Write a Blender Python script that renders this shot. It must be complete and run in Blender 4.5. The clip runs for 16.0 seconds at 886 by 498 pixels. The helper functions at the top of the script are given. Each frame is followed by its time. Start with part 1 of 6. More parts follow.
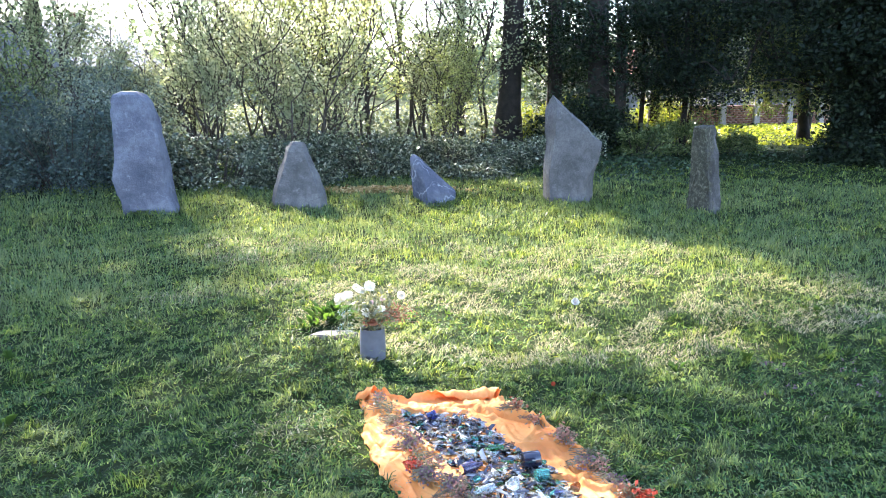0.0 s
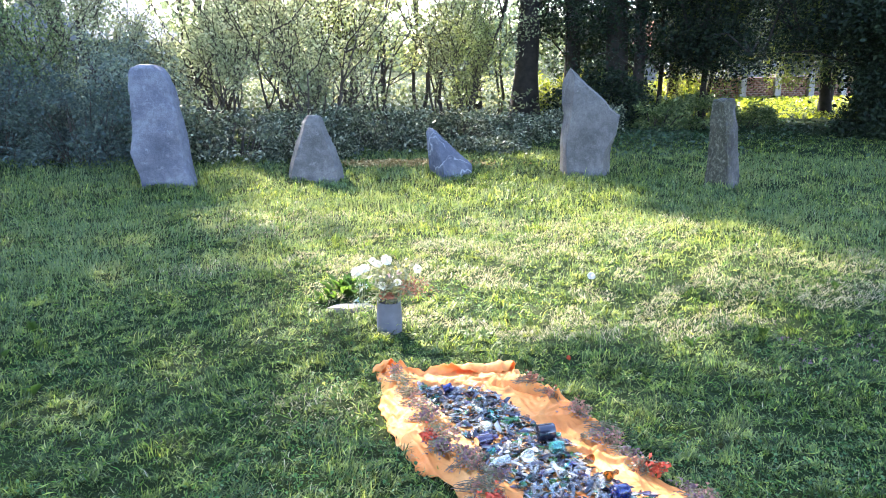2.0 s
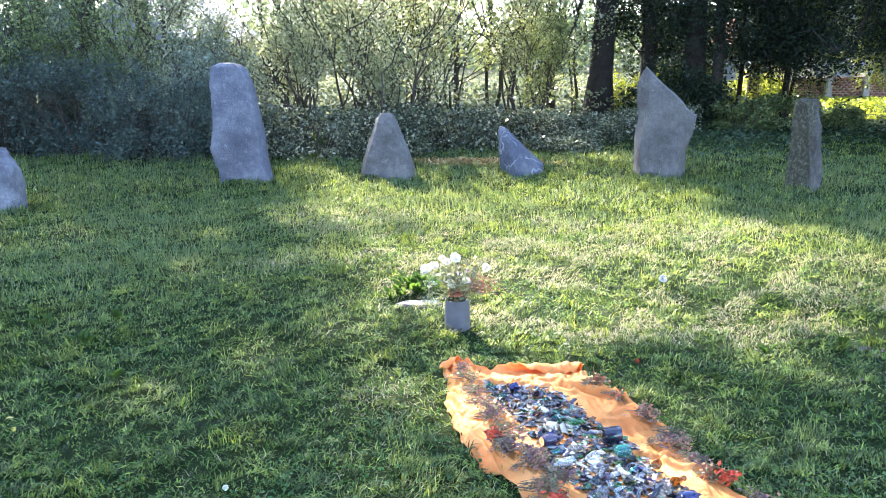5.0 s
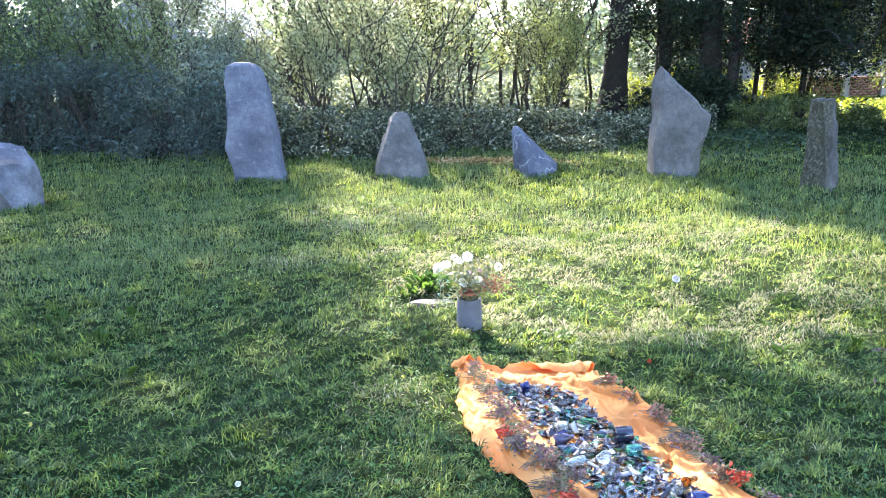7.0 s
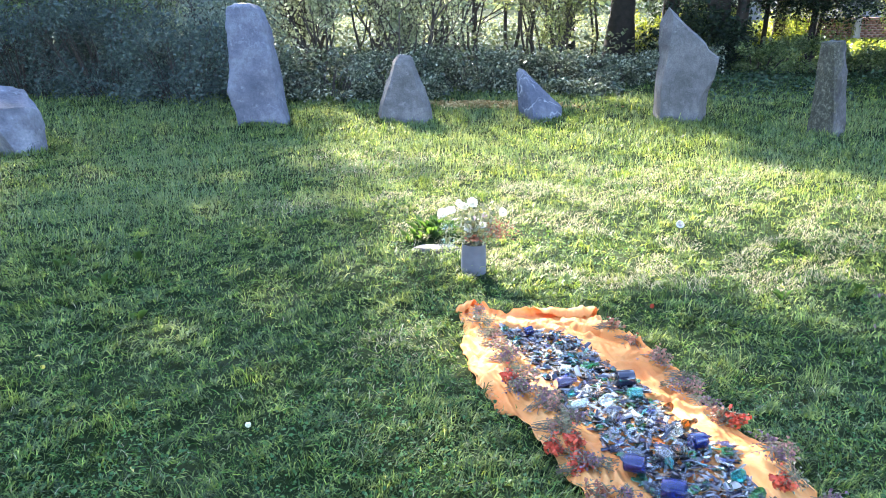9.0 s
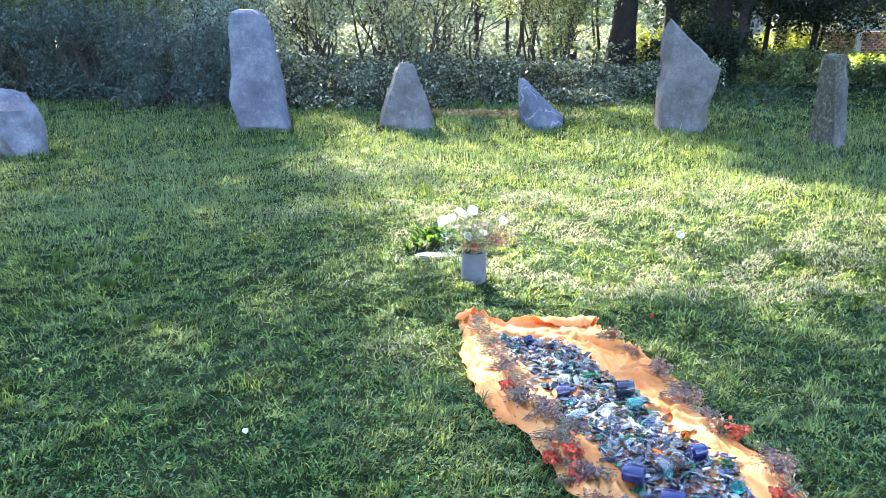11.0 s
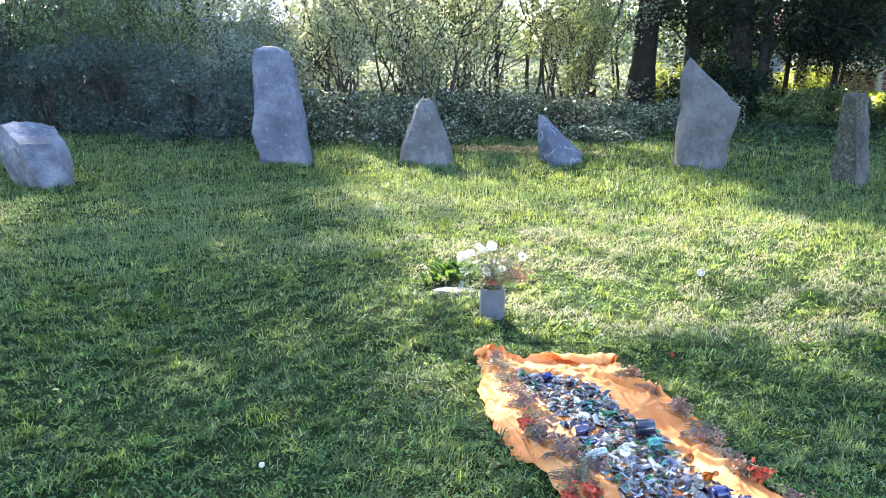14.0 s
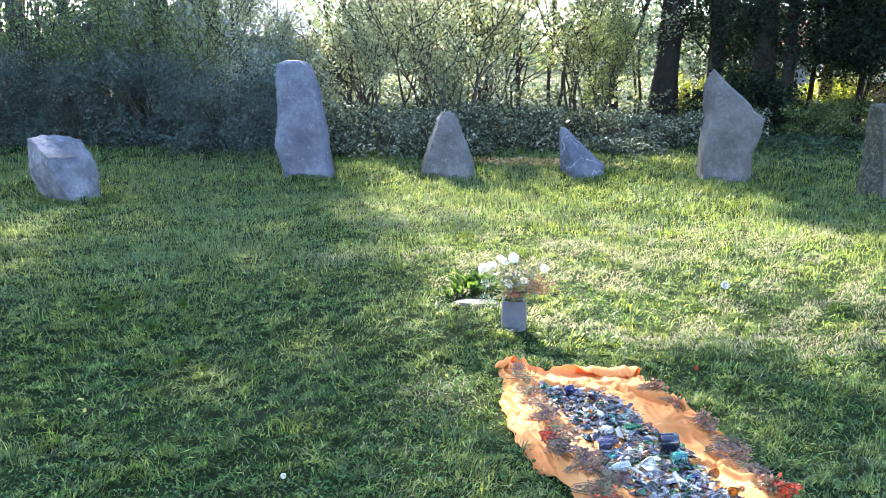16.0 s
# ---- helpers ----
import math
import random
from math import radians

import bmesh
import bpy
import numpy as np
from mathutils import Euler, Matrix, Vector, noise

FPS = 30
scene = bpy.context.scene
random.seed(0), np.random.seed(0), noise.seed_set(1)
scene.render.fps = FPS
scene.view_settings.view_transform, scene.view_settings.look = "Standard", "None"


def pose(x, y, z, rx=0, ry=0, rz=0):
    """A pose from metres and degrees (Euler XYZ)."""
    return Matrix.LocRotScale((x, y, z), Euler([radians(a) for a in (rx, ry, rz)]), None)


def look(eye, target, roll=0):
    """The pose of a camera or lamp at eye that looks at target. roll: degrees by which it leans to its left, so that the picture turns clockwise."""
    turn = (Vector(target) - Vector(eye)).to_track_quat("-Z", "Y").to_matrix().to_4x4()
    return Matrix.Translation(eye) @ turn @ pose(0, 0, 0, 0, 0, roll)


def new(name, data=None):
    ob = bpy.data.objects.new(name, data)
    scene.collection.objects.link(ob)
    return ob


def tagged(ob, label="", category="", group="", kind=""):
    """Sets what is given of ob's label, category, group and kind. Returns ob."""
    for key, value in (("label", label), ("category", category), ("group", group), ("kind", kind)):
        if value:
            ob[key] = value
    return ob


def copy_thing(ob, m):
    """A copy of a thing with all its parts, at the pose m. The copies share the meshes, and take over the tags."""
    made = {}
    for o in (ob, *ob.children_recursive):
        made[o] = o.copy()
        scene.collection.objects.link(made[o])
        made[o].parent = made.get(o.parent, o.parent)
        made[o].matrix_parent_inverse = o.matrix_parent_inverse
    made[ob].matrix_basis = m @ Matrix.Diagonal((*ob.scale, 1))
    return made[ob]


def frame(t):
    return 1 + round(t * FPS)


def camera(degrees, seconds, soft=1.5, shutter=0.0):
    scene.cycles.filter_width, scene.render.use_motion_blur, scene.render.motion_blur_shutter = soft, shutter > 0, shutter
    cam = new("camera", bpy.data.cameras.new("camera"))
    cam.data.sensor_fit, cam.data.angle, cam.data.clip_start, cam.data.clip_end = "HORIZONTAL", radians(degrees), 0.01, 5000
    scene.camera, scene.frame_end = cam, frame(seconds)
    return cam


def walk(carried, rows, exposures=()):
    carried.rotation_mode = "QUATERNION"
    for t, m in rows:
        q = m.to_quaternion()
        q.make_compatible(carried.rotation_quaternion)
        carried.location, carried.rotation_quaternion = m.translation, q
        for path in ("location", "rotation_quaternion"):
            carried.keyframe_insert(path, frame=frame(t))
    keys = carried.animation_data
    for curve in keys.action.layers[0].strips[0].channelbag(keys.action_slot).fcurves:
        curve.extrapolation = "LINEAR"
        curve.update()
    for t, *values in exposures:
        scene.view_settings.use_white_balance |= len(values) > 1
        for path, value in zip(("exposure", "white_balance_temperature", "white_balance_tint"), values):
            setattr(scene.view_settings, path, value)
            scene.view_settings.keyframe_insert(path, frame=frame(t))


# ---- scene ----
cam = camera(58.3, 16.0, soft=0.5)
PATH = [
    (0, (0.128, 0.006, 1.559), (0.108, 1.964, 1.15), -0.2),
    (0.5, (0.127, -0.001, 1.566), (0.09, 1.953, 1.142), -0.2),
    (1, (0.123, 0.013, 1.564), (0.079, 1.963, 1.12), -0.3),
    (1.5, (0.127, 0.002, 1.561), (0.073, 1.948, 1.101), -0.3),
    (2, (0.126, -0.01, 1.567), (0.066, 1.932, 1.093), -0.3),
    (2.5, (0.129, -0.023, 1.572), (0.062, 1.917, 1.092), -0.4),
    (3, (0.125, -0.01, 1.568), (0.053, 1.93, 1.086), -0.3),
    (3.5, (0.121, -0.005, 1.567), (0.028, 1.934, 1.084), -0.2),
    (4, (0.129, -0.002, 1.567), (-0.018, 1.932, 1.078), -0.4),
    (4.5, (0.129, -0.029, 1.575), (-0.074, 1.901, 1.092), -0.5),
    (5, (0.129, -0.027, 1.571), (-0.105, 1.901, 1.094), -0.3),
    (5.2, (0.139, -0.037, 1.571), (-0.111, 1.89, 1.096), -0.3),
    (7.3, (0.137, -0.036, 1.573), (-0.136, 1.886, 1.092), -0.4),
    (7.5, (0.138, -0.016, 1.569), (-0.143, 1.902, 1.077), -0.6),
    (8, (0.135, -0.03, 1.571), (-0.148, 1.888, 1.077), -0.5),
    (8.5, (0.134, -0.037, 1.581), (-0.145, 1.866, 1.031), -0.4),
    (9, (0.13, -0.049, 1.584), (-0.141, 1.835, 0.97), -0.3),
    (11.5, (0.125, -0.044, 1.577), (-0.149, 1.851, 0.997), 0.6),
    (12, (0.125, -0.045, 1.577), (-0.153, 1.854, 1.015), 0.8),
    (12.5, (0.124, -0.045, 1.578), (-0.163, 1.858, 1.035), 0.8),
    (13, (0.125, -0.041, 1.575), (-0.176, 1.864, 1.047), 0.7),
    (13.5, (0.123, -0.044, 1.576), (-0.19, 1.863, 1.059), 0.6),
    (14, (0.122, -0.048, 1.579), (-0.198, 1.859, 1.07), 0.6),
    (14.5, (0.122, -0.047, 1.575), (-0.209, 1.861, 1.076), 0.6),
    (15, (0.124, -0.046, 1.575), (-0.222, 1.861, 1.081), 0.5),
    (15.5, (0.124, -0.042, 1.573), (-0.235, 1.864, 1.086), 0.4),
    (16, (0.119, -0.046, 1.574), (-0.255, 1.859, 1.095), 0.3),
]
walk(cam, [(t, look(eye, target, roll)) for t, eye, target, roll in PATH],
     exposures=[(0.0, 3.33, 6100, 18.5), (2.0, 3.48, 6070, 18.5), (4.0, 3.45, 6050, 18.3), (5.0, 3.4, 6030, 18.2), (8.5, 3.53, 5950, 18), (12.0, 3.58, 5820, 17), (14.0, 3.36, 5950, 17), (16.0, 3.32, 5970, 17)])

# ---------------------------------------------------------------- world, sun
SUN_AZ = (-0.52, 0.854)          # level direction towards the sun
SUN_EL = 35.0
TAN_EL = math.tan(radians(SUN_EL))
world = bpy.data.worlds.new("sky")
scene.world = world
world.use_nodes = True
wn = world.node_tree
sky = wn.nodes.new("ShaderNodeTexSky")
sky.sky_type = "NISHITA"
sky.sun_disc = False
sky.sun_elevation = radians(SUN_EL)
sky.sun_rotation = math.atan2(SUN_AZ[0], SUN_AZ[1])
sky.air_density, sky.dust_density, sky.ozone_density = 1.0, 0.7, 1.0
wn.nodes["Background"].inputs["Strength"].default_value = 0.15
wn.links.new(sky.outputs["Color"], wn.nodes["Background"].inputs["Color"])
sun_data = bpy.data.lights.new("sun", "SUN")
sun_data.energy, sun_data.angle, sun_data.color = 4.45, radians(0.9), (1.0, 0.9, 0.69)
sun = new("sun", sun_data)
sun.matrix_world = look((SUN_AZ[0] * 40, SUN_AZ[1] * 40, TAN_EL * 40), (0, 0, 0))

# ---------------------------------------------------------------- materials
def material(name):
    m = bpy.data.materials.new(name)
    m.use_nodes = True
    nt = m.node_tree
    return m, nt, nt.nodes["Principled BSDF"], nt.nodes["Material Output"]


def node(nt, kind, **values):
    n = nt.nodes.new(kind)
    for key, v in values.items():
        n.inputs[key.replace("_", " ")].default_value = v
    return n


def ramp(nt, fac, stops):
    r = nt.nodes.new("ShaderNodeValToRGB")
    el = r.color_ramp.elements
    while len(el) < len(stops):
        el.new(0.5)
    for e, (p, c) in zip(el, stops):
        e.position, e.color = p, (*c, 1)
    nt.links.new(fac, r.inputs["Fac"])
    return r.outputs["Color"]


def mix(nt, fac, a, b, mode="MIX"):
    n = nt.nodes.new("ShaderNodeMix")
    n.data_type, n.blend_type = "RGBA", mode
    for sock, v in ((n.inputs["Factor"], fac), (n.inputs[6], a), (n.inputs[7], b)):
        if isinstance(v, bpy.types.NodeSocket):
            nt.links.new(v, sock)
        elif isinstance(v, (int, float)):
            sock.default_value = v
        else:
            sock.default_value = (*v, 1)
    return n.outputs[2]


def noise_of(nt, scale, detail=4.0, coord="Object", rough=0.55, stretch=None):
    tc = nt.nodes.new("ShaderNodeTexCoord")
    n = node(nt, "ShaderNodeTexNoise", Scale=scale, Detail=detail, Roughness=rough)
    src = tc.outputs[coord]
    if stretch:
        mp = nt.nodes.new("ShaderNodeMapping")
        mp.inputs["Scale"].default_value = stretch
        nt.links.new(src, mp.inputs["Vector"])
        src = mp.outputs["Vector"]
    nt.links.new(src, n.inputs["Vector"])
    return n.outputs["Fac"]


def bump(nt, bsdf, height, strength, distance):
    b = node(nt, "ShaderNodeBump", Strength=strength, Distance=distance)
    nt.links.new(height, b.inputs["Height"])
    nt.links.new(b.outputs["Normal"], bsdf.inputs["Normal"])


def leafy(name, stops, rough=0.45, through_light=0.45, patch=None, patch_scale=1.0, patch_range=(0.45, 0.65), tint=(1.15, 1.2, 0.55), spec=0.4, clump=0.0):
    """Thin leaf or blade: glossy one side, light shining through; colour varies leaf by leaf and patch by patch."""
    m, nt, b, out = material(name)
    geo = nt.nodes.new("ShaderNodeNewGeometry")
    col = ramp(nt, geo.outputs["Random Per Island"], stops)
    if patch:
        mr = node(nt, "ShaderNodeMapRange", From_Min=patch_range[0], From_Max=patch_range[1])
        nt.links.new(noise_of(nt, patch_scale, 5.0, rough=0.65), mr.inputs["Value"])
        col = mix(nt, mr.outputs["Result"], col, patch)
    if clump:  # clumps made darker or paler by noise at two sizes
        col = mix(nt, 1.0, col, ramp(nt, noise_of(nt, clump, 4.0, rough=0.7), [(0.36, (0.3, 0.36, 0.36)), (0.5, (1.0, 1.0, 0.95)), (0.64, (1.9, 1.7, 1.35))]), "MULTIPLY")
        col = mix(nt, 1.0, col, ramp(nt, noise_of(nt, clump * 3.6, 3.0, rough=0.6), [(0.38, (0.5, 0.54, 0.54)), (0.5, (1.0, 1.0, 1.0)), (0.62, (1.55, 1.48, 1.3))]), "MULTIPLY")
    nt.links.new(col, b.inputs["Base Color"])
    b.inputs["Roughness"].default_value = rough
    b.inputs["Specular IOR Level"].default_value = spec
    tr = nt.nodes.new("ShaderNodeBsdfTranslucent")
    nt.links.new(mix(nt, 1.0, col, tint, "MULTIPLY"), tr.inputs["Color"])
    ms = nt.nodes.new("ShaderNodeMixShader")
    ms.inputs[0].default_value = through_light
    nt.links.new(b.outputs[0], ms.inputs[1])
    nt.links.new(tr.outputs[0], ms.inputs[2])
    nt.links.new(ms.outputs[0], out.inputs["Surface"])
    return m


def stony(name, dark, mid, light, moss=0.0, grain=60.0, vein=None, veins=0.51):
    m, nt, b, out = material(name)
    big = noise_of(nt, 2.6, 6.0, rough=0.6)
    fine = noise_of(nt, grain, 3.0)
    streak = noise_of(nt, 8.0, 7.0, rough=0.75)
    col = ramp(nt, big, [(0.3, dark), (0.5, mid), (0.72, light)])
    col = mix(nt, 0.28, col, ramp(nt, fine, [(0.3, (0.45, 0.45, 0.45)), (0.7, (1.35, 1.35, 1.35))]), "MULTIPLY")
    col = mix(nt, 0.35, col, ramp(nt, noise_of(nt, 17.0, 5.0, rough=0.7), [(0.34, (0.5, 0.5, 0.52)), (0.5, (1, 1, 1)), (0.66, (1.45, 1.42, 1.38))]), "MULTIPLY")
    spots = ramp(nt, streak, [(0.57, (0, 0, 0)), (0.66, (0.8, 0.8, 0.8))])
    col = mix(nt, spots, col, light)
    # hairline cracks and thin mineral veins, bent by noise
    tc = nt.nodes.new("ShaderNodeTexCoord")
    warp = node(nt, "ShaderNodeTexNoise", Scale=3.0, Detail=4.0)
    nt.links.new(tc.outputs["Object"], warp.inputs["Vector"])
    bent = nt.nodes.new("ShaderNodeVectorMath")
    bent.operation = "MULTIPLY_ADD"
    bent.inputs[1].default_value = (0.5, 0.5, 0.5)
    nt.links.new(warp.outputs["Color"], bent.inputs[0])
    nt.links.new(tc.outputs["Object"], bent.inputs[2])
    v = node(nt, "ShaderNodeTexVoronoi", Scale=1.9)
    v.feature = "DISTANCE_TO_EDGE"
    nt.links.new(bent.outputs[0], v.inputs["Vector"])
    line = ramp(nt, v.outputs["Distance"], [(0.0, (1, 1, 1)), (0.012 if veins > 0.45 else 0.022, (0, 0, 0))])
    some = ramp(nt, noise_of(nt, 2.1, 2.0), [(veins - 0.04, (0, 0, 0)), (veins + 0.04, (1, 1, 1))])
    col = mix(nt, mix(nt, 1.0, line, some, "MULTIPLY"), col, vein or (0.05, 0.05, 0.05))
    if moss:
        sep = nt.nodes.new("ShaderNodeSeparateXYZ")
        nt.links.new(tc.outputs["Object"], sep.inputs[0])
        side = node(nt, "ShaderNodeMath")
        side.operation = "MULTIPLY_ADD"
        side.inputs[1].default_value = -1.6
        nt.links.new(sep.outputs["X"], side.inputs[0])
        nt.links.new(noise_of(nt, 6.0, 6.0, rough=0.7), side.inputs[2])
        mo = ramp(nt, side.outputs[0], [(0.58 - moss, (0, 0, 0)), (0.78 - moss, (0.9, 0.9, 0.9))])
        moss_col = ramp(nt, noise_of(nt, 22.0, 5.0, rough=0.75), [(0.36, (0.018, 0.019, 0.011)), (0.52, (0.045, 0.045, 0.026)), (0.66, (0.14, 0.135, 0.1))])
        col = mix(nt, mo, col, moss_col)
    nt.links.new(col, b.inputs["Base Color"])
    b.inputs["Roughness"].default_value = 0.82
    b.inputs["Specular IOR Level"].default_value = 0.3
    h = node(nt, "ShaderNodeMath")
    h.operation = "ADD"
    nt.links.new(fine, h.inputs[0])
    nt.links.new(noise_of(nt, 14.0, 6.0, rough=0.7), h.inputs[1])
    bump(nt, b, h.outputs[0], 0.7, 0.016)
    return m


def plain(name, a, b_col, scale=8.0, rough=0.7, relief=0.2, spec=0.3, metal=0.0):
    m, nt, b, out = material(name)
    n = noise_of(nt, scale, 5.0, rough=0.65)
    nt.links.new(ramp(nt, n, [(0.32, a), (0.68, b_col)]), b.inputs["Base Color"])
    b.inputs["Roughness"].default_value = rough
    b.inputs["Specular IOR Level"].default_value = spec
    b.inputs["Metallic"].default_value = metal
    if relief:
        bump(nt, b, noise_of(nt, scale * 6, 3.0), relief, 0.004)
    return m


def glassy(name, col, rough=0.06):
    m, nt, b, out = material(name)
    b.inputs["Base Color"].default_value = (*col, 1)
    b.inputs["Roughness"].default_value = rough
    b.inputs["Transmission Weight"].default_value = 0.85
    b.inputs["IOR"].default_value = 1.5
    return m


GRASS = leafy("grass_blade", [(0.0, (0.018, 0.04, 0.016)), (0.3, (0.042, 0.084, 0.03)), (0.65, (0.092, 0.15, 0.047)), (0.88, (0.15, 0.215, 0.072)), (0.98, (0.21, 0.265, 0.1)), (1.0, (0.31, 0.32, 0.18))],
              rough=0.45, through_light=0.45, patch=(0.155, 0.205, 0.082), patch_scale=2.6, patch_range=(0.47, 0.68), spec=0.26, tint=(1.45, 1.3, 0.5), clump=9.0)
GRASS_SOFT = leafy("tall_grass_blade", [(0.0, (0.075, 0.13, 0.066)), (0.5, (0.118, 0.186, 0.094)), (1.0, (0.19, 0.25, 0.14))], rough=0.55, through_light=0.5, patch=(0.175, 0.215, 0.105), patch_scale=2.2, patch_range=(0.44, 0.7), spec=0.2, tint=(1.48, 1.28, 0.6))
CLIPPING = leafy("grass_clipping", [(0.0, (0.03, 0.08, 0.02)), (0.4, (0.06, 0.14, 0.035)), (0.8, (0.11, 0.18, 0.05)), (1.0, (0.19, 0.25, 0.09))], rough=0.65, through_light=0.35, spec=0.15, tint=(1.5, 1.2, 0.5), clump=6.0)
CLOVER = leafy("clover_leaf", [(0.0, (0.03, 0.09, 0.03)), (0.6, (0.06, 0.145, 0.042)), (1.0, (0.12, 0.21, 0.08))], rough=0.55, through_light=0.35, spec=0.25, tint=(1.4, 1.2, 0.6))
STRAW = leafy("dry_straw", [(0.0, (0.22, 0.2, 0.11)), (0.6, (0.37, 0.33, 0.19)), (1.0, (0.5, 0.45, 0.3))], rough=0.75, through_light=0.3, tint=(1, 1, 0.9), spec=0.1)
# backlit shrubs: sun brightness is put into these two leaf colours
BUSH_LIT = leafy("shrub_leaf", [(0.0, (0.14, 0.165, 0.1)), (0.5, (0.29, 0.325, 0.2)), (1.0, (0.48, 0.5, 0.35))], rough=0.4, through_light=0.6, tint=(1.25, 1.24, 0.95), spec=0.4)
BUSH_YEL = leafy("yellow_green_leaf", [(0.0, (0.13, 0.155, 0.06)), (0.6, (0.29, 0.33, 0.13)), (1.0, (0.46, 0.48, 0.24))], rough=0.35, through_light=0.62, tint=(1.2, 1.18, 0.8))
# shady side: haze lightens the first leaf colour, shade darkens the second
BUSH_SHADE = leafy("hazy_shade_leaf", [(0.0, (0.09, 0.12, 0.11)), (0.6, (0.18, 0.22, 0.19)), (1.0, (0.31, 0.345, 0.29))], rough=0.45, through_light=0.35)
BUSH_DEEP = leafy("dark_shade_leaf", [(0.0, (0.038, 0.06, 0.057)), (0.6, (0.066, 0.097, 0.09)), (1.0, (0.13, 0.168, 0.145))], rough=0.5, through_light=0.3, spec=0.25)
SHRUB_GREEN = leafy("mid_green_leaf", [(0.0, (0.05, 0.085, 0.035)), (0.6, (0.13, 0.18, 0.075)), (1.0, (0.26, 0.31, 0.14))], rough=0.4, through_light=0.5, tint=(1.2, 1.2, 0.7))
# trees seen on their shadow side: the shade is put into this colour
BUSH_DARK = leafy("deep_shade_leaf", [(0.0, (0.011, 0.019, 0.013)), (0.7, (0.02, 0.032, 0.018)), (1.0, (0.036, 0.053, 0.026))], rough=0.5, through_light=0.2, spec=0.12)
# plants in the sun patches: the sunlight is put into this yellow
PLANT_YEL = leafy("sunlit_yellow_leaf", [(0.0, (0.1, 0.13, 0.025)), (0.6, (0.21, 0.245, 0.045)), (1.0, (0.36, 0.38, 0.085))], rough=0.4, through_light=0.55, tint=(1.25, 1.25, 0.4))
# pale waxy leaves; dark hollows and sun highlights also put into their tones
BUSH_PALE = leafy("pale_waxy_leaf", [(0.0, (0.022, 0.034, 0.02)), (0.5, (0.065, 0.088, 0.052)), (0.8, (0.2, 0.22, 0.145)), (1.0, (0.46, 0.47, 0.37))], rough=0.32, through_light=0.35, spec=0.45, tint=(1.1, 1.1, 0.8))
# meadow and far leaves are greyed: distance haze put into their colour
MEADOW = leafy("meadow_leaf", [(0.0, (0.095, 0.115, 0.06)), (0.6, (0.15, 0.17, 0.095)), (1.0, (0.25, 0.25, 0.16))], rough=0.5, through_light=0.45, tint=(1.1, 1.1, 0.8))
FAR = leafy("far_leaf", [(0.0, (0.09, 0.115, 0.085)), (1.0, (0.16, 0.185, 0.14))], rough=0.7, through_light=0.3, spec=0.1)
# ground cover under the trees: the shade there is put into this colour
SHADE_PLANT = leafy("shade_plant_leaf", [(0.0, (0.015, 0.035, 0.014)), (0.7, (0.03, 0.06, 0.024)), (1.0, (0.055, 0.095, 0.04))], rough=0.45, through_light=0.2)
LITTER = leafy("dry_leaf", [(0.0, (0.2, 0.13, 0.05)), (0.6, (0.36, 0.25, 0.1)), (1.0, (0.5, 0.4, 0.2))], rough=0.7, through_light=0.25, spec=0.15, tint=(1, 0.9, 0.7))
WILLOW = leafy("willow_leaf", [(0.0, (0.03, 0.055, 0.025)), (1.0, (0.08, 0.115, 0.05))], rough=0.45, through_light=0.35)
# sunlit copy of WILLOW: the backlight is put into its colour
WILLOW_LIT = leafy("lit_willow_leaf", [(0.0, (0.08, 0.11, 0.035)), (1.0, (0.2, 0.23, 0.08))], rough=0.45, through_light=0.5, tint=(1.2, 1.2, 0.5))
BROAD = leafy("broad_leaf", [(0.0, (0.035, 0.08, 0.022)), (1.0, (0.09, 0.155, 0.04))], rough=0.4, through_light=0.45)
CROWN = leafy("tree_leaf", [(0.0, (0.04, 0.08, 0.02)), (1.0, (0.09, 0.14, 0.04))], rough=0.45, through_light=0.35)
BARK = plain("bark", (0.016, 0.013, 0.011), (0.042, 0.035, 0.028), 5.0, 0.9, 0.8)
TWIG = plain("shrub_bark", (0.025, 0.02, 0.016), (0.07, 0.058, 0.045), 8.0, 0.85, 0.4)

# ---------------------------------------------------------------- mesh helpers
rng = np.random.default_rng(7)


def arrays_mesh(name, verts, faces):
    """A mesh from numpy arrays; faces: one (n, k) array or a list of such."""
    faces = [faces] if isinstance(faces, np.ndarray) else faces
    verts = np.ascontiguousarray(verts, dtype=np.float32)
    loops = np.concatenate([f.ravel() for f in faces]).astype(np.int32)
    sizes = np.concatenate([np.full(len(f), f.shape[1]) for f in faces])
    starts = np.concatenate([[0], np.cumsum(sizes)[:-1]]).astype(np.int32)
    me = bpy.data.meshes.new(name)
    me.vertices.add(len(verts))
    me.vertices.foreach_set("co", verts.ravel())
    me.loops.add(len(loops))
    me.loops.foreach_set("vertex_index", loops)
    me.polygons.add(len(sizes))
    me.polygons.foreach_set("loop_start", starts)
    me.update(calc_edges=True)
    me.validate()
    return me


def part_arrays(name, verts, faces, mat, parent=None, label="", smooth=False):
    me = arrays_mesh(name, verts, faces)
    me.materials.append(mat)
    if smooth:
        me.shade_smooth()
    ob = new(name, me)
    if parent:
        ob.parent = parent
    return tagged(ob, label=label)


def part(name, bm, mat, parent=None, label="", smooth=False):
    me = bpy.data.meshes.new(name)
    bm.to_mesh(me)
    bm.free()
    me.materials.append(mat)
    if smooth:
        me.shade_smooth()
    ob = new(name, me)
    if parent:
        ob.parent = parent
    return tagged(ob, label=label)


def empty(name, loc=(0, 0, 0), rz=0.0):
    ob = new(name)
    ob.matrix_basis = pose(*loc, 0, 0, rz)
    return ob


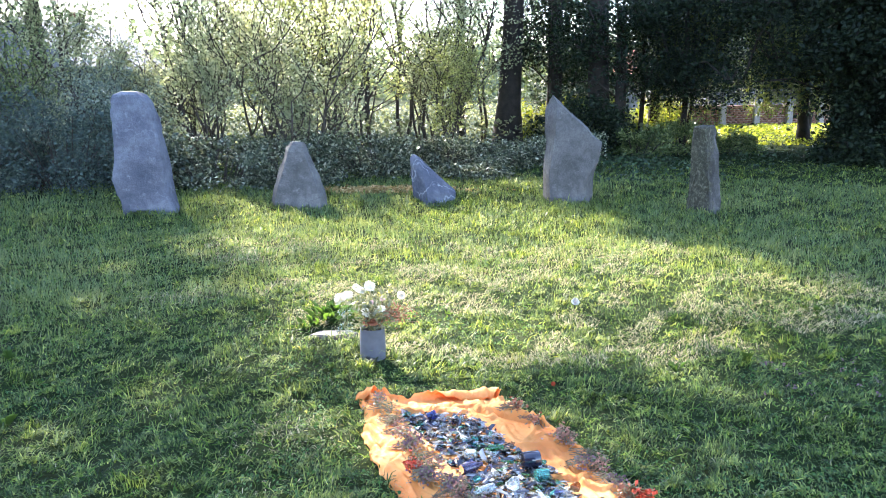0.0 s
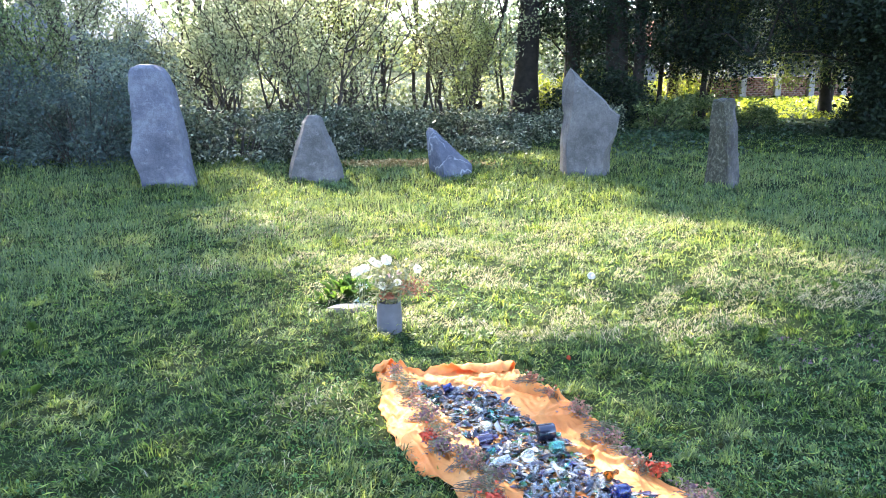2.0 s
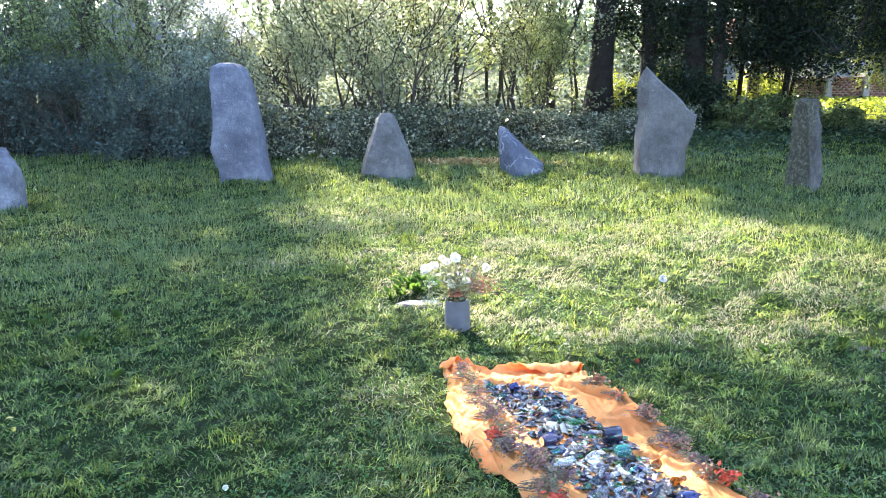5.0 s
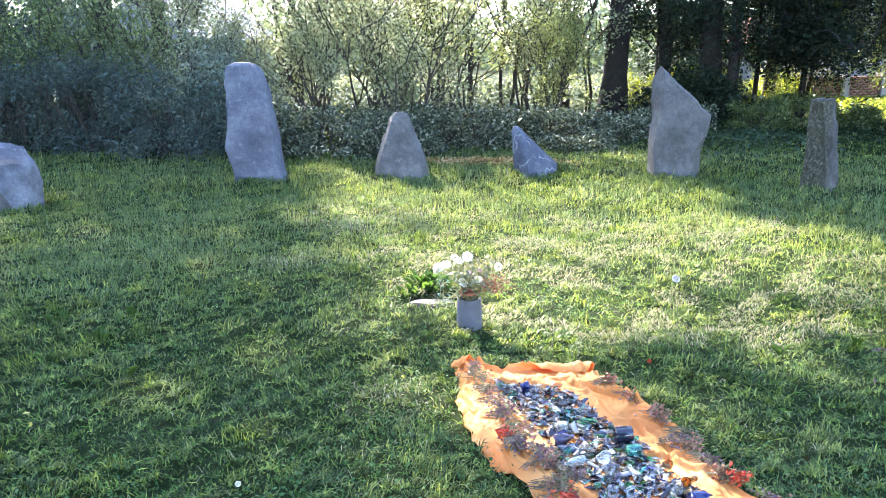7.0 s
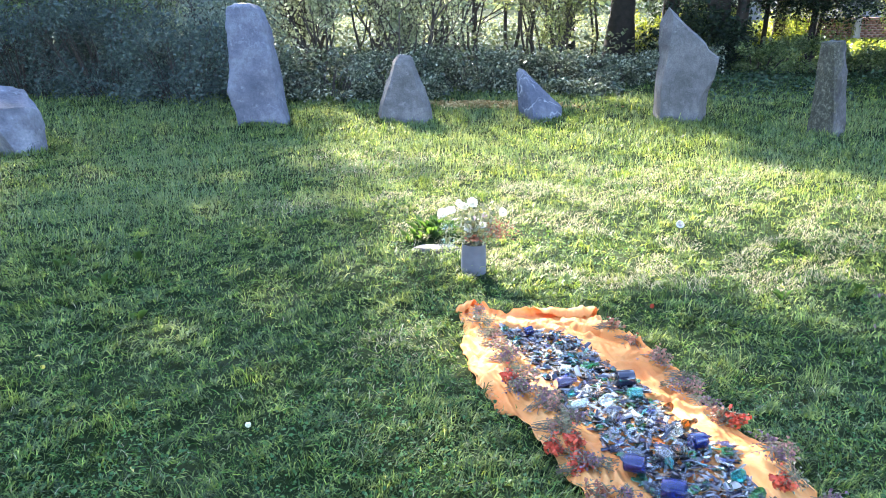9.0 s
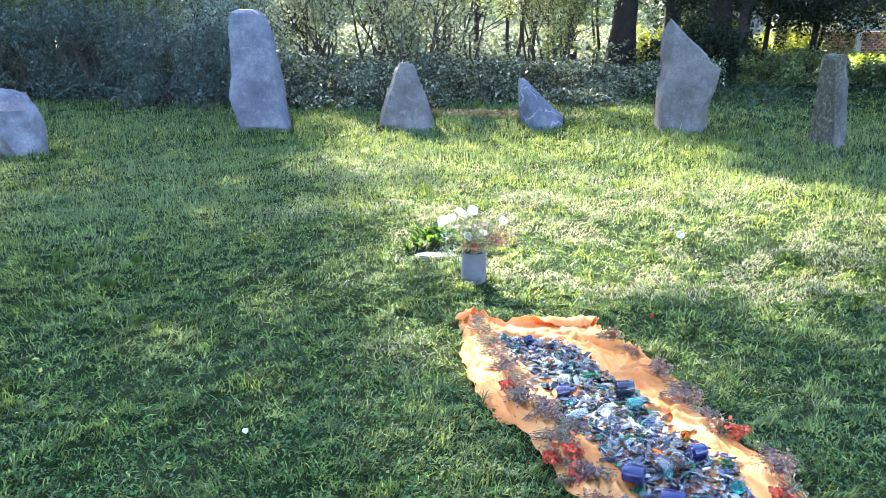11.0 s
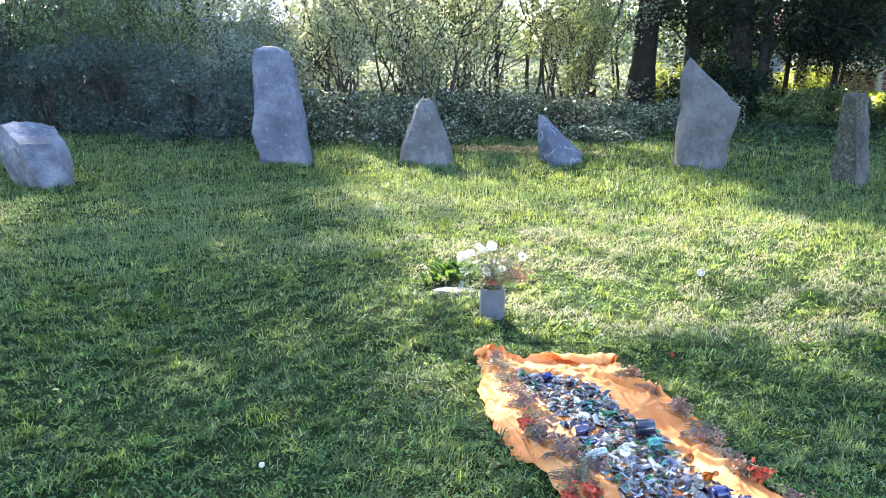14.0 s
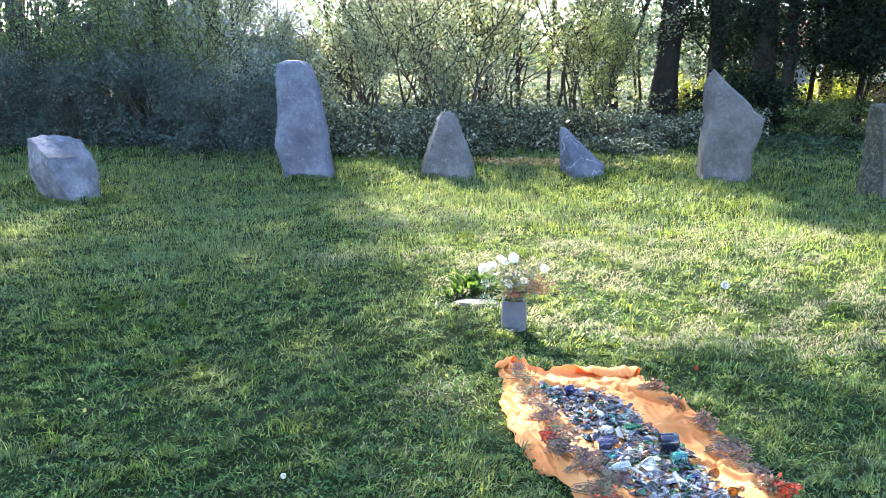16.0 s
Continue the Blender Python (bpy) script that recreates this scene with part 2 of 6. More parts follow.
def leaves(pts, size, aspect=0.55, flat=0.0, seed=0):
    """Folded rhombic leaves at pts; flat: 0 turned any way, 1 lying level."""
    r = np.random.default_rng(seed)
    n = len(pts)
    d = r.normal(size=(n, 3))
    d[:, 2] *= 1 - 0.8 * flat
    d /= np.linalg.norm(d, axis=1)[:, None]
    up = r.normal(size=(n, 3)) * (1 - 0.75 * flat) + np.array([0, 0, 1.6 * flat])
    s = np.cross(d, up)
    s /= np.linalg.norm(s, axis=1)[:, None] + 1e-9
    nn = np.cross(s, d)
    L = (size * (0.6 + 0.8 * r.random(n)))[:, None] if np.ndim(size) else (size * (0.6 + 0.8 * r.random(n)))[:, None]
    a = pts - d * L * 0.5
    c = pts + d * L * 0.5
    b = pts + s * L * aspect * 0.5 + nn * L * 0.1
    e = pts - s * L * aspect * 0.5 + nn * L * 0.1
    v = np.stack([a, b, c, e], 1).reshape(-1, 3)
    return v, np.arange(4 * n).reshape(n, 4)


def tube(pts, radii, sides=6):
    """Tube along a path: vertices, faces."""
    pts = np.asarray(pts, float)
    radii = np.broadcast_to(radii, (len(pts),))
    t = np.gradient(pts, axis=0)
    t /= np.linalg.norm(t, axis=1)[:, None] + 1e-9
    ref = np.array([0.31, 0.17, 0.93]) if abs(t[0, 2]) < 0.8 else np.array([0.95, 0.2, 0.1])
    u = np.cross(t, ref)
    u /= np.linalg.norm(u, axis=1)[:, None]
    w = np.cross(t, u)
    a = np.linspace(0, 2 * np.pi, sides, endpoint=False)
    ring = np.cos(a)[None, :, None] * u[:, None] + np.sin(a)[None, :, None] * w[:, None]
    v = (pts[:, None] + ring * radii[:, None, None]).reshape(-1, 3)
    k = np.arange(len(pts) - 1)[:, None] * sides
    i = np.arange(sides)[None]
    j = (i + 1) % sides
    f = np.stack([k + i, k + j, k + sides + j, k + sides + i], -1).reshape(-1, 4)
    return v, f


def joined(pieces):
    vs, fs, o = [], [], 0
    for v, f in pieces:
        vs.append(v)
        fs.append(f + o)
        o += len(v)
    return np.concatenate(vs), np.concatenate(fs)


def grow(r, p, d, length, rad, depth, tubes, twigs, kids=4, spread=0.7, up=0.15, bend=0.18):
    """A branch and its side branches; the last ones are kept as twigs."""
    n = 6
    pts = [np.array(p, float)]
    d = np.array(d, float)
    for _ in range(n - 1):
        d = d + r.normal(size=3) * bend + np.array([0, 0, up])
        d /= np.linalg.norm(d)
        pts.append(pts[-1] + d * length / (n - 1))
    pts = np.array(pts)
    tubes.append(tube(pts, np.linspace(rad, rad * 0.45, n), 6 if rad > 0.015 else 4))
    if depth == 0:
        twigs.append(pts)
        return
    for k in range(kids):
        i = r.integers(2, n)
        side = r.normal(size=3)
        side -= side.dot(d) * d
        side /= np.linalg.norm(side)
        nd = d * (1 - 0.3 * spread) + side * spread
        nd /= np.linalg.norm(nd)
        grow(r, pts[i], nd, length * r.uniform(0.5, 0.75), rad * 0.5, depth - 1, tubes, twigs, kids, spread, up, bend)


def along(r, twigs, per, jitter):
    out = []
    for pts in twigs:
        t = r.random(per) * (len(pts) - 1)
        i = t.astype(int)
        f = (t - i)[:, None]
        out.append(pts[i] * (1 - f) + pts[np.minimum(i + 1, len(pts) - 1)] * f + r.normal(size=(per, 3)) * jitter)
    return np.concatenate(out)


def inside(poly, x, y):
    """Which points lie in a polygon of the plan."""
    hit = np.zeros(np.shape(x), bool)
    for (x0, y0), (x1, y1) in zip(poly, poly[1:] + poly[:1]):
        cross = (y0 > y) != (y1 > y)
        with np.errstate(divide="ignore", invalid="ignore"):
            hit ^= cross & (x < (x1 - x0) * (y - y0) / (y1 - y0 + 1e-12) + x0)
    return hit


def hills(x, y):
    """Gentle unevenness of the lawn."""
    fine = np.sin(9.3 * x + 4.1 * y + 1.2 * np.sin(2.1 * y)) + np.sin(7.1 * y - 6.2 * x + 1.3 * np.sin(1.7 * x)) + 0.7 * np.sin(13.7 * x - 9.1 * y)
    return 0.014 * np.sin(1.7 * x + 0.6 * y) + 0.012 * np.sin(2.3 * y - 0.9 * x + 1) + 0.0065 * fine


# ---------------------------------------------------------------- ground
def make_ground():
    m, nt, b, out = material("lawn_soil")
    col = ramp(nt, noise_of(nt, 1.2, 6.0, rough=0.7), [(0.3, (0.009, 0.017, 0.006)), (0.5, (0.016, 0.028, 0.009)), (0.72, (0.034, 0.04, 0.017))])
    col = mix(nt, 0.5, col, ramp(nt, noise_of(nt, 45.0, 4.0), [(0.3, (0.4, 0.4, 0.35)), (0.7, (1.5, 1.5, 1.3))]), "MULTIPLY")
    nt.links.new(col, b.inputs["Base Color"])
    b.inputs["Roughness"].default_value = 0.95
    b.inputs["Specular IOR Level"].default_value = 0.05
    bump(nt, b, noise_of(nt, 30.0, 5.0), 0.8, 0.03)
    g = np.concatenate([-np.geomspace(1500, 16, 22), np.linspace(-15, 15, 161), np.geomspace(16, 1500, 22)])
    x, y = np.meshgrid(g, g + 6, indexing="ij")
    near = np.clip(1.6 - np.hypot(x, y - 6) / 16, 0, 1)
    z = hills(x, y) * near
    n = len(g)
    i = (np.arange(n - 1)[:, None] * n + np.arange(n - 1)[None]).reshape(-1)
    f = np.stack([i, i + n, i + n + 1, i + 1], 1)
    ob = part_arrays("ground", np.stack([x, y, z], -1).reshape(-1, 3), f, m, smooth=True)
    tagged(ob, "mown grass ground with clover and dry straw patches", "ground", kind="structure")


make_ground()

# ---------------------------------------------------------------- standing stones
STONE_BLUE = stony("blue_grey_granite", dark=(0.064, 0.07, 0.094), mid=(0.1, 0.107, 0.137), light=(0.175, 0.185, 0.215), vein=(0.15, 0.157, 0.185))
STONE_VEINED = stony("veined_blue_grey_stone", (0.05, 0.055, 0.076), (0.08, 0.087, 0.114), (0.14, 0.15, 0.178), vein=(0.27, 0.28, 0.3), veins=0.42)
STONE_WARM = stony("warm_grey_stone", (0.06, 0.059, 0.058), (0.096, 0.094, 0.092), (0.157, 0.153, 0.148), vein=(0.08, 0.078, 0.076))
STONE_MOSS = stony("mossy_grey_stone", (0.03, 0.03, 0.03), (0.062, 0.061, 0.062), (0.15, 0.148, 0.145), moss=0.12)
STONE_PALE = stony("pale_grey_granite", (0.055, 0.06, 0.072), (0.125, 0.132, 0.155), (0.22, 0.228, 0.25), grain=40.0, vein=(0.09, 0.095, 0.11))


def standing_stone(loc, rz, levels, mat, label, corner=3.2, rough=0.02, seed=0):
    """levels: height, left, right, front, back of the stone's faces there, in its own metres."""
    lv = np.array(levels, float)
    lv = np.concatenate([[lv[0] + np.array([-0.12 - lv[0][0], 0, 0, 0, 0])], lv])
    n, rings = 44, 44
    zs = np.linspace(lv[0, 0], lv[-1, 0], rings)
    prof = np.stack([np.interp(zs, lv[:, 0], lv[:, k]) for k in range(1, 5)], 1)
    a = np.linspace(0, 2 * np.pi, n, endpoint=False) + 0.03
    e = 2.0 / corner
    cx = np.sign(np.cos(a)) * np.abs(np.cos(a)) ** e
    cy = np.sign(np.sin(a)) * np.abs(np.sin(a)) ** e
    verts = []
    for z, (x0, x1, y0, y1) in zip(zs, prof):
        for c, s in zip(cx, cy):
            verts.append(((x0 + x1) / 2 + c * (x1 - x0) / 2, (y0 + y1) / 2 + s * (y1 - y0) / 2, z))
    v = np.array(verts)
    mid = np.stack([np.repeat((prof[:, 0] + prof[:, 1]) / 2, n), np.repeat((prof[:, 2] + prof[:, 3]) / 2, n), v[:, 2]], 1)
    for k in range(len(v)):
        q = Vector(v[k]) * 1.0 + Vector((seed * 3.1, seed * 1.7, 0))
        h = noise.fractal(q * 1.9, 0.9, 2.1, 4) * rough * 1.6 + noise.cell(q * 4.0) * rough * 0.35 + noise.fractal(q * 11, 1.0, 2.0, 3) * rough * 0.35
        out = v[k] - mid[k]
        out[2] = 0
        w = np.linalg.norm(out)
        if w > 1e-6:
            v[k] += out / w * h * min(1, w / 0.06)
        v[k, 2] += h * 0.5 if k >= n * (rings - 4) else 0
    i = np.arange(n)
    f = [np.stack([r * n + i, r * n + (i + 1) % n, (r + 1) * n + (i + 1) % n, (r + 1) * n + i], 1) for r in range(rings - 1)]
    top = v[-n:].mean(0) + np.array([0, 0, 0.006])
    v = np.concatenate([v, top[None]])
    cap = np.stack([(rings - 1) * n + i, (rings - 1) * n + (i + 1) % n, np.full(n, len(v) - 1)], 1)
    ob = part_arrays("standing_stone", v, [np.concatenate(f), cap], mat, smooth=True)
    ob.data.set_sharp_from_angle(angle=radians(27))
    ob.matrix_basis = pose(*loc, 0, 0, rz)
    return tagged(ob, label, "standing stone", "stone circle")


def weathered(bm, loc, rz, mat, label, seed, rough, soft):
    """Finishes a broken block: worn edges, an uneven pitted surface."""
    bmesh.ops.recalc_face_normals(bm, faces=bm.faces[:])
    bmesh.ops.bevel(bm, geom=bm.edges[:], offset=soft, segments=2, profile=0.6, affect="EDGES", clamp_overlap=True)
    bmesh.ops.triangulate(bm, faces=bm.faces[:])
    for _ in range(6):
        long = [e for e in bm.edges if e.calc_length() > 0.042]
        if not long:
            break
        bmesh.ops.subdivide_edges(bm, edges=long, cuts=1)
        bmesh.ops.triangulate(bm, faces=bm.faces[:])
    bm.normal_update()
    for v in bm.verts:
        q = v.co + Vector((seed * 3.1, seed * 1.7, 0))
        h = noise.fractal(q * 3.2, 0.9, 2.1, 4) + 0.5 * noise.cell(q * 5.0 + Vector((0, 0, 2 * q.x))) + 0.8 * noise.fractal(q * 13, 0.9, 2.0, 4)
        v.co += v.normal * h * rough
    ob = part("standing_stone", bm, mat, smooth=True)
    ob.data.set_sharp_from_angle(angle=radians(22))
    ob.matrix_basis = pose(*loc, 0, 0, rz)
    return tagged(ob, label, "standing stone", "stone circle")


def hull_stone(loc, rz, corners, mat, label, seed=0, rough=0.015, soft=0.009):
    """A broken block: the hull of its corners."""
    bm = bmesh.new()
    for c in corners:
        bm.verts.new(c)
    bmesh.ops.convex_hull(bm, input=bm.verts[:])
    bmesh.ops.delete(bm, geom=[v for v in bm.verts if not v.link_faces], context="VERTS")
    bmesh.ops.dissolve_limit(bm, angle_limit=radians(7), verts=bm.verts[:], edges=bm.edges[:])
    return weathered(bm, loc, rz, mat, label, seed, rough, soft)


def outline_stone(loc, rz, front, middle, back_y, mat, label, seed=0, rough=0.012, soft=0.008):
    """A broken slab: a front face, the widest ring behind it, and a smaller back."""
    bm = bmesh.new()
    cx, cz = sum(p[0] for p in middle) / len(middle), sum(p[2] for p in middle) / len(middle)
    back = [(cx + (x - cx) * 0.86, back_y, cz + (z - cz) * (0.92 if z > cz else 1.0)) for x, y, z in middle]
    rings = [[bm.verts.new(p) for p in ring] for ring in (front, middle, back)]
    n = len(front)
    for a, b in zip(rings, rings[1:]):
        for i in range(n):
            bm.faces.new((a[i], a[(i + 1) % n], b[(i + 1) % n], b[i]))
    bm.faces.new(rings[0][::-1])
    bm.faces.new(rings[2])
    return weathered(bm, loc, rz, mat, label, seed, rough, soft)


standing_stone((-3.55, 9.62, 0), 3, [(0.0, -0.32, 0.33, -0.13, 0.17), (0.07, -0.325, 0.31, -0.14, 0.17), (0.24, -0.355, 0.256, -0.14, 0.17), (0.45, -0.375, 0.235, -0.14, 0.16), (0.62, -0.36, 0.218, -0.14, 0.16), (0.72, -0.352, 0.21, -0.14, 0.16), (0.92, -0.35, 0.189, -0.13, 0.16),
               (1.12, -0.351, 0.155, -0.12, 0.15), (1.19, -0.35, 0.144, -0.12, 0.14), (1.35, -0.345, 0.091, -0.11, 0.12), (1.42, -0.335, 0.035, -0.10, 0.1), (1.455, -0.31, -0.01, -0.09, 0.08), (1.472, -0.24, -0.06, -0.06, 0.05)],
               STONE_BLUE, "tall blue-grey granite slab standing upright in the grass", corner=9.0, rough=0.022, seed=1)
outline_stone((-1.78, 10.05, 0), 0, [(-0.3, -0.2, -0.12), (-0.3, -0.19, 0.1), (-0.27, -0.16, 0.27), (-0.21, -0.12, 0.46), (-0.165, -0.09, 0.6), (-0.13, -0.06, 0.74), (-0.07, -0.03, 0.82), (0.01, -0.03, 0.82), (0.04, -0.04, 0.80), (0.06, -0.07, 0.7), (0.14, -0.11, 0.5), (0.2, -0.14, 0.36), (0.26, -0.18, 0.16), (0.28, -0.2, -0.12)],
              [(-0.395, 0.03, -0.12), (-0.389, 0.03, 0.083), (-0.35, 0.03, 0.278), (-0.281, 0.03, 0.493), (-0.218, 0.02, 0.6), (-0.175, 0.02, 0.755), (-0.10, 0.0, 0.848), (0.02, 0.0, 0.84), (0.058, 0.02, 0.822), (0.09, 0.02, 0.726), (0.187, 0.03, 0.528), (0.253, 0.03, 0.385), (0.317, 0.03, 0.169), (0.33, 0.03, -0.12)],
              0.2, STONE_WARM, "low pyramid-shaped grey stone set in the grass", seed=2, rough=0.008)
hull_stone((-0.08, 10.55, 0), 0, [(-0.27, 0.0, -0.12), (-0.27, 0.0, 0.0), (-0.31, 0.0, 0.335), (-0.341, 0.0, 0.593), (-0.296, 0.0, 0.644), (-0.244, 0.02, 0.63), (0.013, 0.03, 0.394), (0.272, 0.03, 0.148), (0.27, 0.05, -0.12), (-0.244, -0.06, 0.60),
            (-0.17, -0.15, 0.46), (-0.11, -0.27, 0.19), (-0.06, -0.34, -0.12), (0.2, -0.1, 0.1), (0.24, -0.11, -0.12), (-0.2, 0.2, -0.12), (0.2, 0.18, -0.12), (-0.25, 0.12, 0.5)],
           STONE_VEINED, "small leaning wedge-shaped grey stone in the grass", seed=3, rough=0.006, soft=0.006)
outline_stone((1.725, 10.6, 0), 0, [(-0.276, -0.2, -0.12), (-0.31, -0.2, 0.4), (-0.269, -0.2, 0.729), (-0.24, -0.19, 0.95), (-0.228, -0.18, 1.1), (-0.222, -0.13, 1.318), (0.0, -0.12, 1.115), (0.2, -0.11, 0.945), (0.255, -0.1, 0.862), (0.385, -0.08, 0.782), (0.345, -0.1, 0.54), (0.205, -0.14, 0.33), (0.175, -0.15, 0.2), (0.2, -0.15, -0.12)],
              [(-0.335, 0.14, -0.12), (-0.352, 0.14, 0.5), (-0.31, 0.14, 0.744), (-0.345, 0.14, 0.977), (-0.344, 0.14, 1.194), (-0.256, 0.06, 1.408), (0.03, 0.05, 1.142), (0.22, 0.05, 0.975), (0.275, 0.05, 0.888), (0.411, 0.03, 0.792), (0.375, 0.05, 0.535), (0.315, 0.05, 0.36), (0.315, 0.05, 0.24), (0.30, 0.05, -0.12)],
              0.24, STONE_WARM, "tall angular grey stone with a pointed top in the grass", seed=4, rough=0.006, soft=0.005)
hull_stone((3.26, 9.62, 0), 0, [(-0.25, 0.05, -0.12), (-0.035, -0.24, -0.12), (0.19, 0.0, -0.12), (0.0, 0.2, -0.12), (-0.232, 0.05, 0.5), (-0.085, -0.2, 0.5), (0.128, -0.01, 0.5), (-0.05, 0.17, 0.5), (-0.222, 0.03, 1.03), (-0.145, -0.15, 1.015), (-0.12, -0.13, 1.045), (0.034, -0.02, 1.065), (-0.08, 0.12, 1.06)],
           STONE_MOSS, "short square grey pillar stone with mossy sides", seed=5, rough=0.013, soft=0.006)
hull_stone((-5.47, 7.55, 0), 36.4, [(-0.41, 0.27, 0.66), (-0.38, 0.20, 0.665), (-0.22, -0.30, 0.515), (0.17, -0.13, 0.475), (0.25, 0.02, 0.41), (-0.13, 0.33, 0.70), (0.13, 0.25, 0.62), (-0.27, 0.27, -0.12), (-0.23, 0.14, -0.12), (0.05, -0.38, -0.12),
            (-0.13, -0.395, 0.24), (0.26, 0.0, -0.12), (0.275, 0.0, 0.28), (0.22, 0.32, -0.12), (-0.2, 0.38, -0.12), (-0.41, 0.2, 0.3)],
           STONE_PALE, "squat pale grey boulder with a sloping top in grass", seed=6, rough=0.013)

# ---------------------------------------------------------------- where the sun reaches the ground
LIT = [
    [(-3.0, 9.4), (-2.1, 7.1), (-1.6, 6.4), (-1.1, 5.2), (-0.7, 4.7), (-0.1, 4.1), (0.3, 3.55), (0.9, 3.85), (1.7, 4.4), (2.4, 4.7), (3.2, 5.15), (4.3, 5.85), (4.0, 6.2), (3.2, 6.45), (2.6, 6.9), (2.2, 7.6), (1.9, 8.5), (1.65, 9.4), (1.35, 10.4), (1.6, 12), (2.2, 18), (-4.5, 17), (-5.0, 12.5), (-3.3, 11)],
    [(-5.8, 6.5), (-4.6, 5.9), (-3.8, 5.5), (-3.7, 5.2), (-4.0, 5.1), (-4.7, 5.35), (-5.9, 5.95)],
    [(4.3, 9.75), (6.0, 9.45), (6.0, 9.6), (4.4, 9.9)],
    [(6.0, 19.5), (10, 19), (16, 22), (18, 30), (8, 30)],
    [(6.2, 18.9), (8.6, 18.2), (8.0, 17.3), (6.2, 17.5)], [(5.3, 15.3), (6.9, 15.2), (6.8, 14.7), (5.2, 14.7)],
    [(0.5, 18.6), (7.2, 18.8), (8.0, 26), (0.0, 26)], [(0.05, 3.9), (0.4, 3.9), (0.4, 3.7), (0.1, 3.7)],
    [(-2.15, 4.75), (-1.75, 5.15), (-1.4, 5.1), (-1.7, 4.75)], [(-0.85, 3.5), (-0.6, 3.55), (-0.55, 3.2), (-0.75, 3.15)], [(-2.9, 5.6), (-2.5, 6.0), (-2.2, 5.9), (-2.5, 5.5)],
]
# a narrow gap made in the crowns to light the cloth
LIT_CLOTH = [(-0.42, 3.72), (0.0, 3.7), (0.2, 4.2), (0.6, 4.2), (0.8, 3.2), (1.12, 2.3), (1.1, 1.8), (0.35, 1.8), (-0.1, 2.6), (-0.36, 3.2)]


# ---------------------------------------------------------------- lawn cover
CLOTH_TOP, CLOTH_LEN = 3.64, 2.3
HEM_LEFT = [(0, -0.335), (0.11, -0.30), (0.14, -0.272), (0.31, -0.268), (0.44, -0.25), (0.51, -0.215), (0.62, -0.202), (0.76, -0.135), (0.88, -0.08), (0.955, -0.045), (1.0, 0.045), (1.12, 0.105), (1.23, 0.157), (1.45, 0.258), (2.3, 0.63)]
HEM_RIGHT = [(0, 0.35), (0.06, 0.42), (0.2, 0.48), (0.3, 0.59), (0.4, 0.63), (0.47, 0.637), (0.54, 0.705), (0.62, 0.70), (0.72, 0.715), (0.87, 0.784), (1.06, 0.887), (1.12, 0.955), (1.25, 0.985), (1.38, 1.0), (2.3, 1.4)]


def cloth_left(s):
    return np.interp(s, *zip(*HEM_LEFT)) + 0.006 * np.sin(31 * s) + 0.004 * np.sin(67 * s)


def cloth_right(s):
    return np.interp(s, *zip(*HEM_RIGHT)) + 0.006 * np.sin(29 * s + 1) + 0.004 * np.sin(71 * s)


def on_cloth(x, y, grown=0.0):
    s = CLOTH_TOP + 0.05 - y
    return (s > -grown) & (s < CLOTH_LEN) & (x > cloth_left(s) - grown) & (x < cloth_right(s) + grown)


WEEDS = [(1.81, 4.3), (1.38, 4.19), (-2.83, 4.17), (-2.79, 4.22), (-2.42, 3.93), (-2.36, 3.9), (-1.97, 3.47), (-2.41, 4.33), (0.63, 2.05), (2.6, 5.2)]
BARE = [(-3.55, 9.64, 0.3, 0.12), (-1.78, 10.07, 0.3, 0.15), (-0.08, 10.55, 0.22, 0.12), (1.7, 10.6, 0.26, 0.12), (3.24, 9.62, 0.15, 0.15), (-5.45, 7.6, 0.3, 0.27), (-0.32, 4.37, 0.07, 0.07), (-0.63, 4.76, 0.12, 0.08)]
SLAB = [(-0.76, 4.71), (-0.70, 4.80), (-0.50, 4.82), (-0.44, 4.74), (-0.60, 4.68)]


def lawn_points(n, r0, r1, k, seed):
    """Points on the lawn before the standing place, thinning out with distance."""
    r = np.random.default_rng(seed)
    u = r.random(n)
    rad = np.sqrt((k * k + r0 * r0) * ((k * k + r1 * r1) / (k * k + r0 * r0)) ** u - k * k)
    ang = np.radians(r.uniform(-46, 36, n))
    x, y = 0.1 + rad * np.sin(ang), rad * np.cos(ang)
    keep = ~on_cloth(x, y) & ~inside(SLAB, x, y)
    for bx, by, bw, bd in BARE:
        keep &= np.hypot((x - bx) / bw, (y - by) / bd) > 1
    return x[keep], y[keep], rad[keep], r


def field(x, y, seed):
    """Smooth patchy values 0 to 1 over the lawn."""
    r = np.random.default_rng(seed)
    v = np.zeros_like(x)
    for k in range(10):
        f = r.uniform(0.8, 4.5)
        a = r.uniform(0, 2 * np.pi)
        v += np.sin(f * (x * np.cos(a) + y * np.sin(a)) + r.uniform(0, 6.3)) / f ** 0.4
    return np.clip(0.5 + v * 0.16, 0, 1)


def mounds(x, y):
    """Small humps of thicker growth, a hand's width across."""
    return field(x * 13, y * 13, 15) ** 1.6


